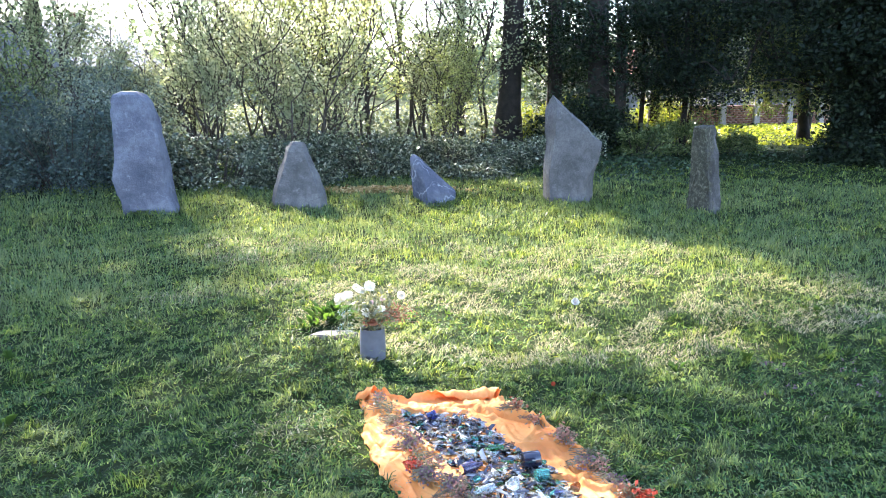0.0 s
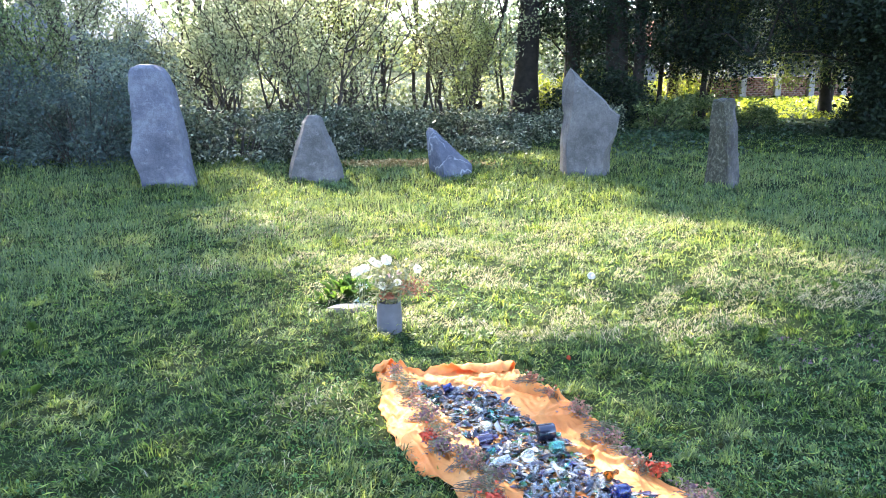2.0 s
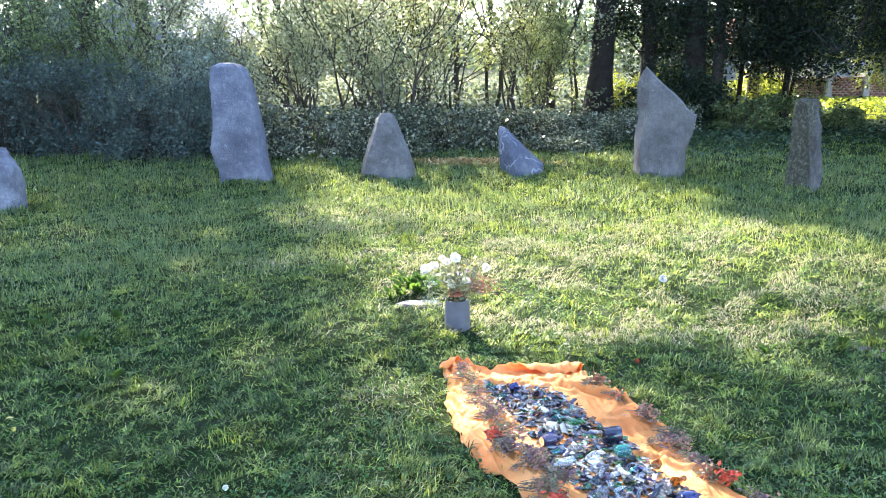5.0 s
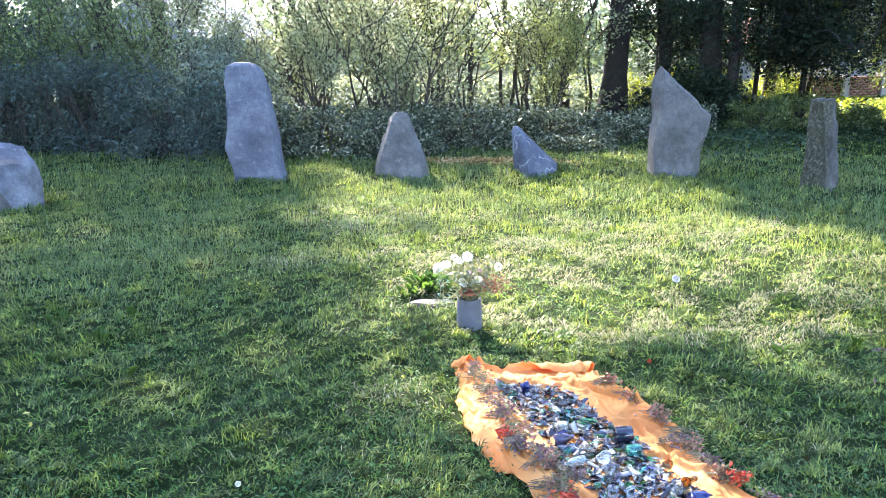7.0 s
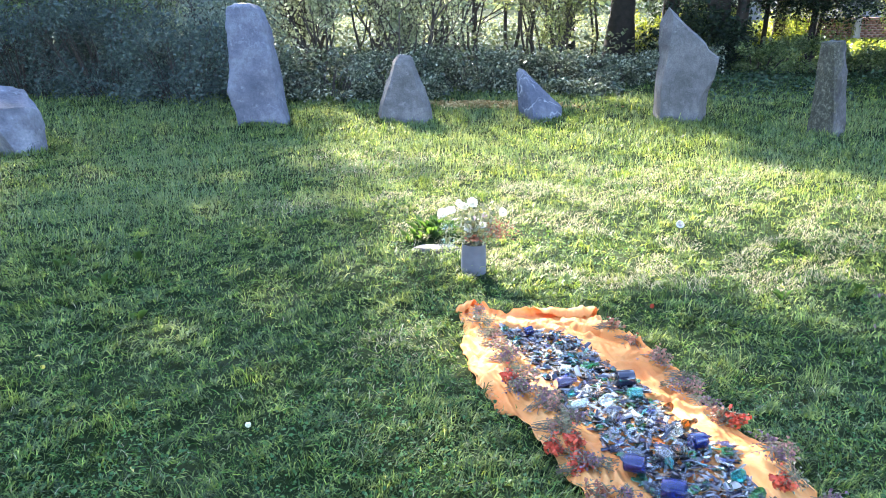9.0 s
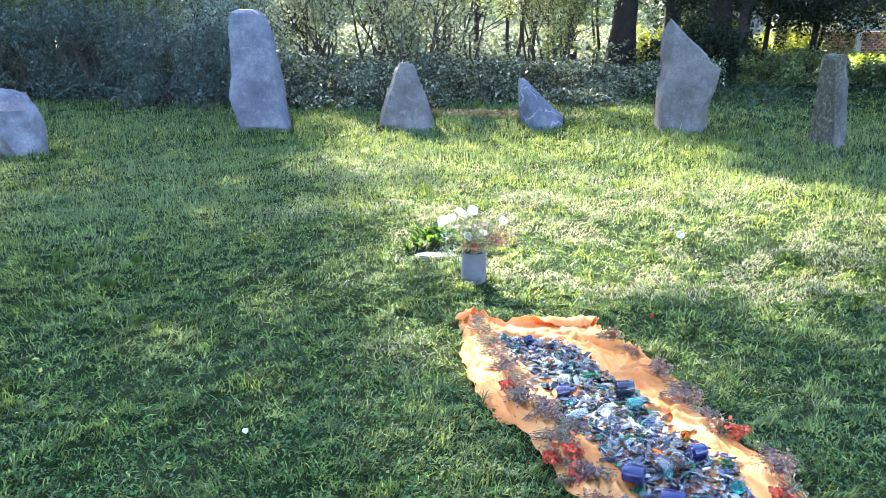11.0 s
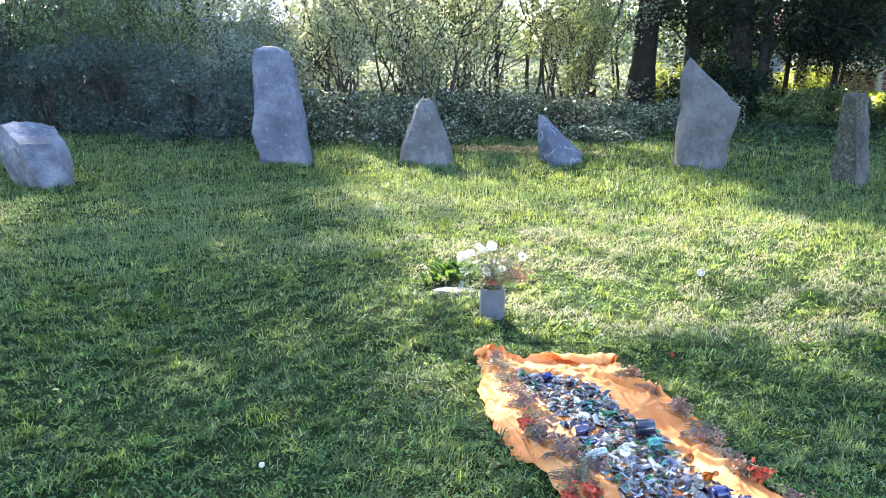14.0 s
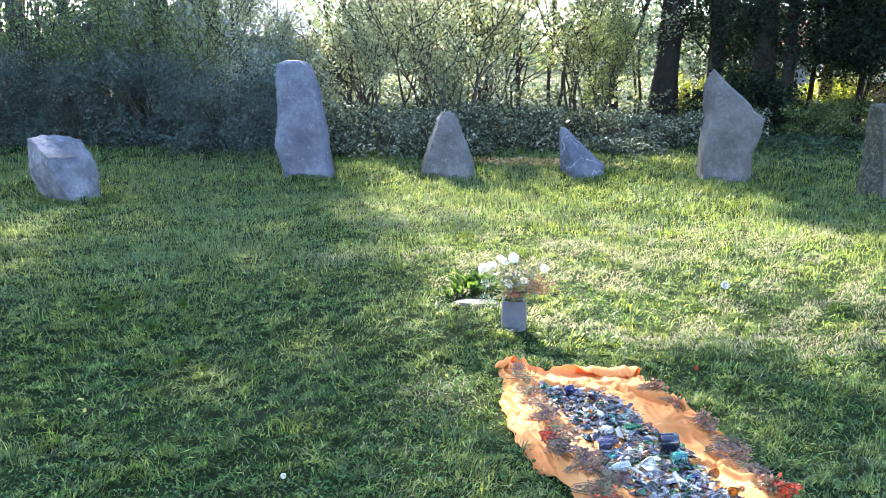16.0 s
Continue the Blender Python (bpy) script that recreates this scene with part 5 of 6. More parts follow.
    turn = np.radians(np.interp(across, [0, 0.04, 0.1, 0.17, 0.3, 0.45, 0.55, 0.65, 0.8, 0.93, 1.0], [230, 250, 220, 90, 60, 70, 150, 235, 260, 240, 130]))
    wave = np.array([noise.noise(Vector((q * 7, 0.5, 0))) for q in across])
    kink = np.array([noise.noise(Vector((q * 19, 4.5, 0))) for q in across])
    turn, length = turn * (1 + 0.16 * wave), length * (1 + 0.3 * wave + 0.08 * kink)
    cx, cy, cz = [x[0]], [y[0]], [z[0]]
    for k in range(1, rows):
        ang = turn * (k / rows) ** 0.62
        cx.append(cx[-1] + length / rows * 0.35 * wave)
        cy.append(cy[-1] + length / rows * np.cos(ang))
        cz.append(np.maximum(cz[-1] + length / rows * np.sin(ang) + 0.0006 * kink, 0.02))
    gx, gy, gz = (np.concatenate([np.array(c)[:0:-1], g]) for c, g in ((cx, x), (cy, y), (cz, z)))
    ns = len(gx)
    p = np.stack([gx, gy, gz], -1).reshape(-1, 3)
    i = (np.arange(ns - 1)[:, None] * nv + np.arange(nv - 1)[None]).reshape(-1)
    f = np.stack([i, i + nv, i + nv + 1, i + 1], 1)
    ob = part_arrays("cloth", p, f, m, smooth=True)
    sol = ob.modifiers.new("thickness", "SOLIDIFY")
    sol.thickness, sol.offset = 0.003, 1.0
    tagged(ob, "rumpled orange cotton cloth spread on the grass", "cloth")
    return z


CLOTH_Z = make_cloth()


def cloth_z(s, v):
    k = int(np.clip(s / CLOTH_LEN, 0, 1) * (CLOTH_GRID[0] - 1))
    j = int(np.clip(v, 0, 1) * (CLOTH_GRID[1] - 1))
    return float(CLOTH_Z[k, j]) + 0.003


G_CLEAR = glassy("clear_glass", (0.75, 0.8, 0.8))
G_GREY = glassy("smoky_glass", (0.36, 0.38, 0.38))
G_BLUE = glassy("cobalt_glass", (0.035, 0.06, 0.3))
G_GREEN = glassy("bottle_green_glass", (0.12, 0.38, 0.16))
G_TEAL = glassy("teal_glass", (0.12, 0.5, 0.45))
G_BROWN = glassy("brown_glass", (0.32, 0.17, 0.05))
G_PURPLE = glassy("violet_glass", (0.17, 0.14, 0.27))
G_MILK = plain("white_glazed_shard", (0.16, 0.17, 0.165), (0.27, 0.27, 0.26), 6.0, 0.15, 0.0, spec=0.6)
G_DARK = plain("black_glass", (0.006, 0.007, 0.012), (0.012, 0.013, 0.03), 6.0, 0.06, 0.0, spec=0.7)
G_PEACH = plain("peach_shard", (0.6, 0.4, 0.3), (0.72, 0.5, 0.4), 6.0, 0.25, 0.0, spec=0.5)


def lathe(profile, sides=20, wall=0.003, a0=0.0, a1=2 * math.pi):
    """Turned shell with thickness; profile: radius, height pairs; an arc less than a full turn gives a curved shard."""
    full = abs(a1 - a0 - 2 * math.pi) < 1e-6
    a = np.linspace(a0, a1, sides, endpoint=not full)
    out = [[(rr * math.cos(t), rr * math.sin(t), z) for t in a] for rr, z in profile]
    inn = [[(max(rr - wall, 0.0005) * math.cos(t), max(rr - wall, 0.0005) * math.sin(t), z) for t in a] for rr, z in reversed(profile)]
    rings = np.array(out + inn)
    m, n = rings.shape[:2]
    f = []
    for k in range(m):
        kk = (k + 1) % m
        for i in range(n if full else n - 1):
            j = (i + 1) % n
            f.append((k * n + i, k * n + j, kk * n + j, kk * n + i))
    if not full:
        half = m // 2
        for i in (0, n - 1):
            for k in range(half - 1):
                f.append((k * n + i, (k + 1) * n + i, (m - 2 - k) * n + i, (m - 1 - k) * n + i))
    return rings.reshape(-1, 3), np.array(f)


def shard_mesh(kind, seed, mat):
    r = np.random.default_rng(seed)
    if kind == "curved":
        R, L, w = r.uniform(0.025, 0.04), r.uniform(0.04, 0.09), r.uniform(0.4, 1.3)
        v, f = lathe([(R, -L / 2), (R * 0.98, L / 2)], 6, 0.0035, -w / 2, w / 2)
        v[:, 2] += 0.16 * L * np.sin(2 * np.arctan2(v[:, 1], v[:, 0]) + seed) * np.sign(v[:, 2])
        v = v - np.array([R, 0, 0])
        v = v[:, [1, 2, 0]]
    elif kind == "flat":
        n = int(r.integers(4, 7))
        a = np.sort(r.uniform(0, 6.28, n)) + np.linspace(0, 0.01, n)
        a = np.linspace(0, 6.28, n, endpoint=False) + r.uniform(-0.3, 0.3, n)
        q = np.stack([np.cos(a) * r.uniform(0.024, 0.036, n) * 1.3, np.sin(a) * r.uniform(0.006, 0.014, n)], 1)
        v = np.concatenate([np.c_[q, np.full(n, -0.002)], np.c_[q, np.full(n, 0.002)]])
        i = np.arange(n)
        side = np.stack([i, (i + 1) % n, (i + 1) % n + n, i + n], 1)
        me = arrays_mesh("glass_shard", v, [side] + [np.array([list(i[::-1])]), np.array([list(i + n)])])
        me.materials.append(mat)
        return me
    elif kind == "neck":
        v, f = lathe([(0.031, -0.055), (0.026, -0.03), (0.015, 0.0), (0.013, 0.035), (0.0165, 0.038), (0.0165, 0.05), (0.0135, 0.052)], 14)
        v = v[:, [2, 0, 1]]
    elif kind == "base":
        v, f = lathe([(0.006, 0.004), (0.028, 0.0), (0.033, 0.004), (0.034, 0.02), (0.034, 0.03)], 16, 0.004)
        v[:, 2] += 0.012 * np.sin(2 * np.arctan2(v[:, 1], v[:, 0])) * (v[:, 2] > 0.015)
    elif kind == "ring":
        v, f = lathe([(0.026, -0.008), (0.027, 0.0), (0.026, 0.009)], 18, 0.006)
    elif kind == "jar":
        v, f = lathe([(0.006, -0.04), (0.03, -0.04), (0.036, -0.036), (0.037, 0.0), (0.037, 0.035), (0.033, 0.04)], 20, 0.0035)
        v = v[:, [2, 0, 1]]
    else:
        v, f = lathe([(0.006, -0.065), (0.028, -0.066), (0.032, -0.06), (0.032, 0.02), (0.026, 0.045), (0.014, 0.06), (0.0135, 0.085)], 18, 0.003)
        v = v[:, [2, 0, 1]]
    me = arrays_mesh("glass_shard", v, f)
    me.materials.append(mat)
    me.shade_smooth()
    me.set_sharp_from_angle(angle=radians(40))
    return me


def place(ob, x, y, z, tilt, roll, rz):
    size = Matrix.Diagonal((*ob.scale, 1))
    ob.matrix_basis = pose(x, y, z, tilt, roll, rz) @ size
    pts = [ob.matrix_basis @ Vector(c) for c in ob.bound_box]
    ob.matrix_basis = pose(x, y, z + z - min(p.z for p in pts), tilt, roll, rz) @ size


HEAP = "broken glass on the cloth"


def heap_v(s, r):
    """A place across the heap."""
    lo = np.interp(s, [0.15, 0.35, 0.54, 0.78, 1.0, 1.22, 1.45], [0.18, 0.26, 0.3, 0.34, 0.26, 0.25, 0.28]) + 0.02 * math.sin(19 * s)
    hi = np.interp(s, [0.15, 0.39, 0.5, 0.7, 1.0], [0.62, 0.66, 0.66, 0.77, 0.78]) + 0.02 * math.sin(17 * s + 1)
    return r.uniform(lo, hi)


def broken_glass():
    r = np.random.default_rng(200)
    mats = [(G_CLEAR, "clear"), (G_GREY, "smoky grey"), (G_BLUE, "cobalt blue"), (G_GREEN, "bottle green"), (G_TEAL, "teal"), (G_BROWN, "brown"), (G_PURPLE, "violet"), (G_MILK, "white"), (G_DARK, "black"), (G_PEACH, "peach")]
    # black and white pieces also stand in for dark gaps and glints
    weight = np.array([27, 26, 3, 10, 7, 9, 5, 5, 30, 2], float)
    pool = []
    for k in range(64):
        mat, word = mats[k % 10] if k < 10 else mats[r.choice(10, p=weight / weight.sum())]
        pool.append((shard_mesh(r.choice(["curved", "flat", "curved", "ring" if k % 9 == 0 else "curved"]), 300 + k, mat), word))
    rest = []
    dim = [k for k, (_, word) in enumerate(pool) if word not in ("peach", "cobalt blue")]
    # fragments lean dark: shade between the shards is put into their colours
    dim += [k for k, (_, word) in enumerate(pool) if word in ("black", "smoky grey", "brown")]
    for k in range(4000):
        s = r.uniform(0.19, 2.15)
        v = heap_v(s, r)
        x, y, _ = cloth_point(s, v)
        me, word = pool[r.integers(10, len(pool))] if k % 40 else pool[(k // 40) % 10]
        if k >= 300:  # smaller ones are joined below
            rest.append((s, v, float(x), float(y), int(r.choice(dim)), r.random() ** 2 * 0.02, r.normal() * 14, r.normal() * 14, r.uniform(0, 360)))
            continue
        ob = new("glass_shard", me)
        ob.scale = (0.58, 0.58, 0.58)
        mid = max(0.0, 1 - abs(v - 0.55) / 0.24)
        place(ob, float(x), float(y), cloth_z(s, v) + 0.008 + r.random() ** 2 * 0.03 * mid, r.normal() * 16, r.normal() * 16, r.uniform(0, 360))
        tagged(ob, f"broken shard of {word} glass in the heap", "glass shard", HEAP)
    # the finer fragments between them, one mesh
    vs, fs, ids, o = [], [], [], 0
    shades = [m for m, _ in mats]
    for s, v, x, y, k, lift, t1, t2, t3 in rest:
        me = pool[k][0]
        m = pose(x, y, cloth_z(s, v) + 0.004 + lift, t1, t2, t3) @ Matrix.Scale(0.53, 4)
        vs += [m @ q.co for q in me.vertices]
        for p in me.polygons:
            fs.append([o + i for i in p.vertices])
            ids.append(shades.index(me.materials[0]))
        o += len(me.vertices)
    fine = bpy.data.meshes.new("glass_fragments")
    fine.from_pydata(vs, [], fs)
    for m in shades:
        fine.materials.append(m)
    fine.polygons.foreach_set("material_index", ids)
    tagged(new("glass_fragments", fine), "fine broken glass fragments between the shards", "broken glass", kind="stuff")
    special = [  # s, v, kind, material, words, name, turn, size
        (0.25, 0.38, "jar", G_BLUE, "cobalt blue glass jar lying on its side", "glass_jar", 20, 0.7), (0.75, 0.40, "bottle", G_PURPLE, "small violet glass bottle lying on its side", "glass_bottle", 35, 0.9), (0.71, 0.69, "jar", G_DARK, "dark blue-black glass jar lying on its side", "glass_jar", 12, 1.2),
        (0.80, 0.50, "ring", G_GREY, "smoky glass bottle rim", "glass_ring", 0, 1.2), (0.88, 0.50, "base", G_CLEAR, "clear glass bottle base lying face up", "broken_bottle", 0, 1.1), (0.81, 0.68, "jar", G_TEAL, "teal glass jar lying on its side", "glass_jar", 20, 0.85), (0.89, 0.76, "base", G_BROWN, "amber glass bottle base leaning on edge", "broken_bottle", 0, 0.8),
        (1.06, 0.66, "neck", G_CLEAR, "clear broken bottle neck lying on shards", "broken_bottle", 70, 0.85), (1.03, 0.74, "neck", G_BROWN, "brown broken bottle neck lying on shards", "broken_bottle", 50, 0.85), (1.14, 0.65, "jar", G_BLUE, "cobalt blue glass cup lying on its side", "glass_cup", 30, 1.0), (1.21, 0.54, "jar", G_GREY, "smoky glass jar with a dark open mouth", "glass_jar", 250, 1.0),
        (1.34, 0.28, "jar", G_BLUE, "cobalt blue glass cup lying on its side", "glass_cup", 160, 1.15), (1.46, 0.36, "jar", G_BLUE, "cobalt blue glass jar lying on its side", "glass_jar", 165, 1.3), (1.32, 0.71, "base", G_TEAL, "teal glass bottle base", "broken_bottle", 0, 1.0), (1.42, 0.73, "base", G_GREEN, "green glass bottle base", "broken_bottle", 0, 0.9),
        (0.98, 0.55, "neck", G_CLEAR, "clear bottle neck lying in the heap", "broken_bottle", 120, 0.9), (0.93, 0.36, "bottle", G_CLEAR, "clear glass bottle lying on its side", "glass_bottle", 200, 0.75), (1.0, 0.42, "neck", G_GREY, "smoky bottle neck in the heap", "broken_bottle", 70, 0.9), (0.47, 0.47, "bottle", G_CLEAR, "clear glass bottle lying on its side", "glass_bottle", 110, 0.6),
        (0.58, 0.58, "neck", G_GREEN, "green bottle neck in the heap", "broken_bottle", 10, 0.8), (0.40, 0.5, "base", G_GREY, "smoky glass bottle base", "broken_bottle", 0, 0.7), (1.7, 0.6, "bottle", G_GREEN, "green glass bottle lying on its side", "glass_bottle", 30, 0.9), (1.85, 0.45, "jar", G_CLEAR, "clear glass jar lying on its side", "glass_jar", 100, 0.9),
        (2.05, 0.6, "jar", G_BLUE, "cobalt blue glass jar lying on its side", "glass_jar", 20, 1.0), (0.63, 0.45, "jar", G_CLEAR, "clear glass jar lying on its side", "glass_jar", 150, 0.7), (1.18, 0.75, "ring", G_GREEN, "green glass bottle rim", "glass_ring", 0, 1.0), (1.25, 0.45, "jar", G_GREY, "smoky glass jar lying on its side", "glass_jar", 130, 0.9)]
    for k, (s, v, kind, mat, words, name, turn, size) in enumerate(special):
        me = shard_mesh(kind, 500 + k, mat)
        me.name = name
        ob = new(name, me)
        x, y, _ = cloth_point(s, v)
        ob.scale = (size * 0.74, size * 0.74, size * 0.74)
        place(ob, float(x), float(y), cloth_z(s, v) + 0.012, r.normal() * 6, r.normal() * 6, turn)
        tagged(ob, words, name.replace("_", " "), HEAP)


broken_glass()

# ---------------------------------------------------------------- dried flowers along the cloth's hems
F_RED = plain("red_petal", (0.36, 0.035, 0.02), (0.56, 0.10, 0.035), 30.0, 0.6, 0.1)
F_RUST = plain("rust_petal", (0.2, 0.065, 0.035), (0.32, 0.125, 0.065), 30.0, 0.7, 0.1)
F_PURPLE = plain("purple_petal", (0.12, 0.065, 0.085), (0.22, 0.13, 0.15), 30.0, 0.7, 0.1)
F_HEATHER = plain("faded_heather", (0.3, 0.13, 0.1), (0.44, 0.25, 0.19), 30.0, 0.8, 0.1)
F_SAGE = leafy("sage_leaf", [(0.0, (0.09, 0.1, 0.06)), (1.0, (0.24, 0.24, 0.15))], through_light=0.25)
F_STEM = plain("dry_stem", (0.1, 0.075, 0.05), (0.23, 0.175, 0.11), 20.0, 0.85, 0.2)
F_WHITE = leafy("white_petal", [(0.0, (0.62, 0.58, 0.45)), (1.0, (0.78, 0.74, 0.63))], rough=0.6, through_light=0.35, tint=(1, 1, 0.97), spec=0.2)
F_PINK = leafy("pink_petal", [(0.0, (0.62, 0.42, 0.42)), (1.0, (0.72, 0.55, 0.5))], rough=0.6, through_light=0.35, tint=(1, 0.95, 0.95), spec=0.2)
F_YELLOW = leafy("yellow_petal", [(0.0, (0.62, 0.5, 0.1)), (1.0, (0.7, 0.6, 0.2))], rough=0.6, through_light=0.35, tint=(1, 1, 0.8), spec=0.2)


def sprig(seed, petal, words, length=0.14, stems=13, bloom=60, leaf_n=70, bsize=0.0066):
    r = np.random.default_rng(seed)
    ob = empty("flower_sprig")
    tubes, tips = [], []
    for k in range(stems):
        a = r.normal() * 0.45
        L = length * r.uniform(0.6, 1.1)
        t = np.linspace(0, 1, 5)
        p = np.stack([(t - 0.5) * L * math.cos(a), (t - 0.5) * L * math.sin(a) + 0.02 * r.normal() * t, 0.012 + 0.03 * r.random() * t * (1.6 - t) * 2], 1)
        tubes.append(tube(p, 0.0013, 4))
        tips.append(p)
    v, f = joined(tubes)
    tagged(part_arrays("stem_tangle", v, f, F_STEM, ob), kind="stuff")
    pts = along(r, [p[1:] for p in tips], max(2, leaf_n // stems), 0.010)
    pts[:, 2] = np.maximum(pts[:, 2], 0.006)
    v, f = leaves(pts, 0.017, 0.32, 0.3, seed)
    part_arrays("leaves", v, f, F_SAGE, ob)
    pts = along(r, [p[2:] for p in tips], max(2, bloom // stems), 0.011)
    pts[:, 2] = np.maximum(pts[:, 2], 0.008)
    pts = np.repeat(pts, 3, 0) + r.normal(size=(len(pts) * 3, 3)) * bsize * 0.35
    v, f = leaves(pts, bsize * 1.5, 0.8, 0.1, seed + 1)
    part_arrays("blossoms", v, f, petal, ob)
    return tagged(ob, words, "flower sprig", "dried flowers along the cloth")


def cloth_flowers():
    kinds = [sprig(1, F_HEATHER, "faded heather sprig with thin dry stems on cloth"), sprig(2, F_RED, "dry sprig with bright red blossoms on cloth", bloom=56, bsize=0.011, length=0.12),
             sprig(3, F_PURPLE, "dry purple flower sprig with sage leaves on cloth", leaf_n=60), sprig(4, F_RUST, "dry rust-coloured flower sprig on cloth", bloom=50, bsize=0.010), sprig(5, F_SAGE, "grey-green sage sprig lying on cloth", leaf_n=90, bloom=9),
             sprig(6, STRAW, "dry straw-coloured flower stalks lying on cloth", leaf_n=40, bloom=44, bsize=0.005)]
    r = np.random.default_rng(210)
    left = [(0.12, 0.13, 0), (0.22, 0.10, 4), (0.36, 0.13, 0), (0.48, 0.18, 0), (0.56, 0.15, 0), (0.74, 0.14, 1), (0.66, 0.17, 4), (0.8, 0.2, 4), (0.86, 0.18, 2), (0.93, 0.2, 2), (1.0, 0.19, 4), (1.1, 0.15, 4), (1.2, 0.13, 1), (1.26, 0.17, 1), (1.32, 0.13, 1), (1.38, 0.22, 4), (1.46, 0.12, 3),
            (1.52, 0.2, 2), (1.58, 0.14, 3), (1.64, 0.22, 4), (1.72, 0.16, 1), (1.85, 0.16, 2), (2.0, 0.15, 4), (2.15, 0.17, 0)]
    right = [(0.22, 0.86, 3), (0.34, 0.92, 3), (0.44, 0.93, 0), (0.52, 0.95, 0), (0.6, 0.95, 4), (0.68, 0.97, 0), (0.76, 0.92, 2), (0.84, 0.95, 2), (0.92, 0.95, 3), (1.0, 0.96, 1), (1.06, 0.97, 2), (1.14, 0.95, 0), (1.22, 0.97, 2), (1.3, 0.95, 4), (1.36, 0.92, 1), (1.44, 0.96, 2), (1.52, 0.94, 4), (1.6, 0.97, 3),
             (1.66, 0.93, 1), (1.74, 0.96, 0), (1.86, 0.95, 4), (2.0, 0.96, 2), (2.15, 0.94, 3)]
    used = set()
    for s, v, k in left + right:
        v -= 0.08 if v < 0.5 and s > 1.02 else 0.0
        for extra in range(2 if v < 0.5 and 0.3 < s < 1.3 else 1):  # bunches lie thicker along one hem
            s2, v2 = s + r.normal() * 0.025 + 0.04 * extra, v + r.normal() * 0.025 + 0.03 * extra
            k2 = int(r.choice([k, 0, 5, 2])) if extra else k
            x, y, _ = cloth_point(s2, v2)
            m = pose(float(x), float(y), cloth_z(s2, min(max(v2, 0), 1)) + 0.006 * extra, r.normal() * 6, r.normal() * 6, -66 + r.normal() * 40)
            if k2 not in used:
                used.add(k2)
                kinds[k2].matrix_basis = m
            else:
                copy_thing(kinds[k2], m)


cloth_flowers()

# ---------------------------------------------------------------- vase with flowers, slab, jar and small things
CERAMIC = plain("grey_ceramic", (0.07, 0.072, 0.086), (0.1, 0.103, 0.122), 9.0, 0.6, 0.15, spec=0.35)
CONCRETE = plain("pale_slab_stone", (0.07, 0.068, 0.066), (0.13, 0.127, 0.12), 14.0, 0.9, 0.6)
PLASTIC = plain("white_plastic", (0.6, 0.6, 0.6), (0.7, 0.7, 0.69), 12.0, 0.35, 0.05, spec=0.5)


def thin_glass(name, col):
    """Clear thin-walled glass: see-through, with mirror gloss that grows towards the rim."""
    m, nt, b, out = material(name)
    clear, gloss = nt.nodes.new("ShaderNodeBsdfTransparent"), nt.nodes.new("ShaderNodeBsdfGlossy")
    clear.inputs["Color"].default_value = (*col, 1)
    gloss.inputs["Roughness"].default_value = 0.04
    lw = node(nt, "ShaderNodeLayerWeight", Blend=0.25)
    rim = node(nt, "ShaderNodeMapRange", From_Min=0.3, From_Max=1.0, To_Min=0.04, To_Max=0.22)
    nt.links.new(lw.outputs["Facing"], rim.inputs["Value"])
    ms = nt.nodes.new("ShaderNodeMixShader")
    nt.links.new(rim.outputs["Result"], ms.inputs[0])
    nt.links.new(clear.outputs[0], ms.inputs[1])
    nt.links.new(gloss.outputs[0], ms.inputs[2])
    nt.links.new(ms.outputs[0], out.inputs["Surface"])
    return m


GLASS_THIN = thin_glass("jar_glass", (0.93, 0.96, 0.94))
VX, VY = -0.32, 4.34


def vase():
    prof = [(0.004, 0.0), (0.064, 0.0), (0.073, 0.006), (0.0735, 0.06), (0.072, 0.13), (0.069, 0.178), (0.070, 0.185)]
    v, f = lathe(prof, 40, 0.005)
    ob = part_arrays("vase", v, f, CERAMIC, smooth=True)
    ob.data.set_sharp_from_angle(angle=radians(45))
    ob.matrix_basis = pose(VX, VY, float(hills(VX, VY)) + 0.004, 0, 0, 20)
    tagged(ob, "plain grey cylindrical ceramic vase standing on the grass", "vase")


vase()


def bloom_mesh(r, c, size, rings=4):
    """A full double flower: rings of petals round a dome."""
    vs, fs, o = [], [], 0
    for k in range(rings):
        n = 15 - 2 * k
        el = math.radians(-25 + 100 * k / rings)
        L = size * (1 - 0.17 * k)
        for i in range(n):
            a = 6.283 * (i + 0.5 * (k % 2)) / n + r.normal() * 0.08
            e = el + r.normal() * 0.12
            d = np.array([math.cos(a) * math.cos(e), math.sin(a) * math.cos(e), math.sin(e)])
            s = np.array([-math.sin(a), math.cos(a), 0]) * L * 0.2
            base = c + d * L * 0.1
            vs += [base - s * 0.4, base + s * 0.4, c + d * L * 0.75 + s, c + d * L + np.array([0, 0, 0.08 * L]), c + d * L * 0.75 - s]
            fs.append((o, o + 1, o + 2, o + 3, o + 4))
            o += 5
    tilt = np.array(Euler((r.normal() * 0.45 + 0.5, r.normal() * 0.45, 0)).to_matrix())
    return (np.array(vs) - c) @ tilt.T + c, np.array(fs)


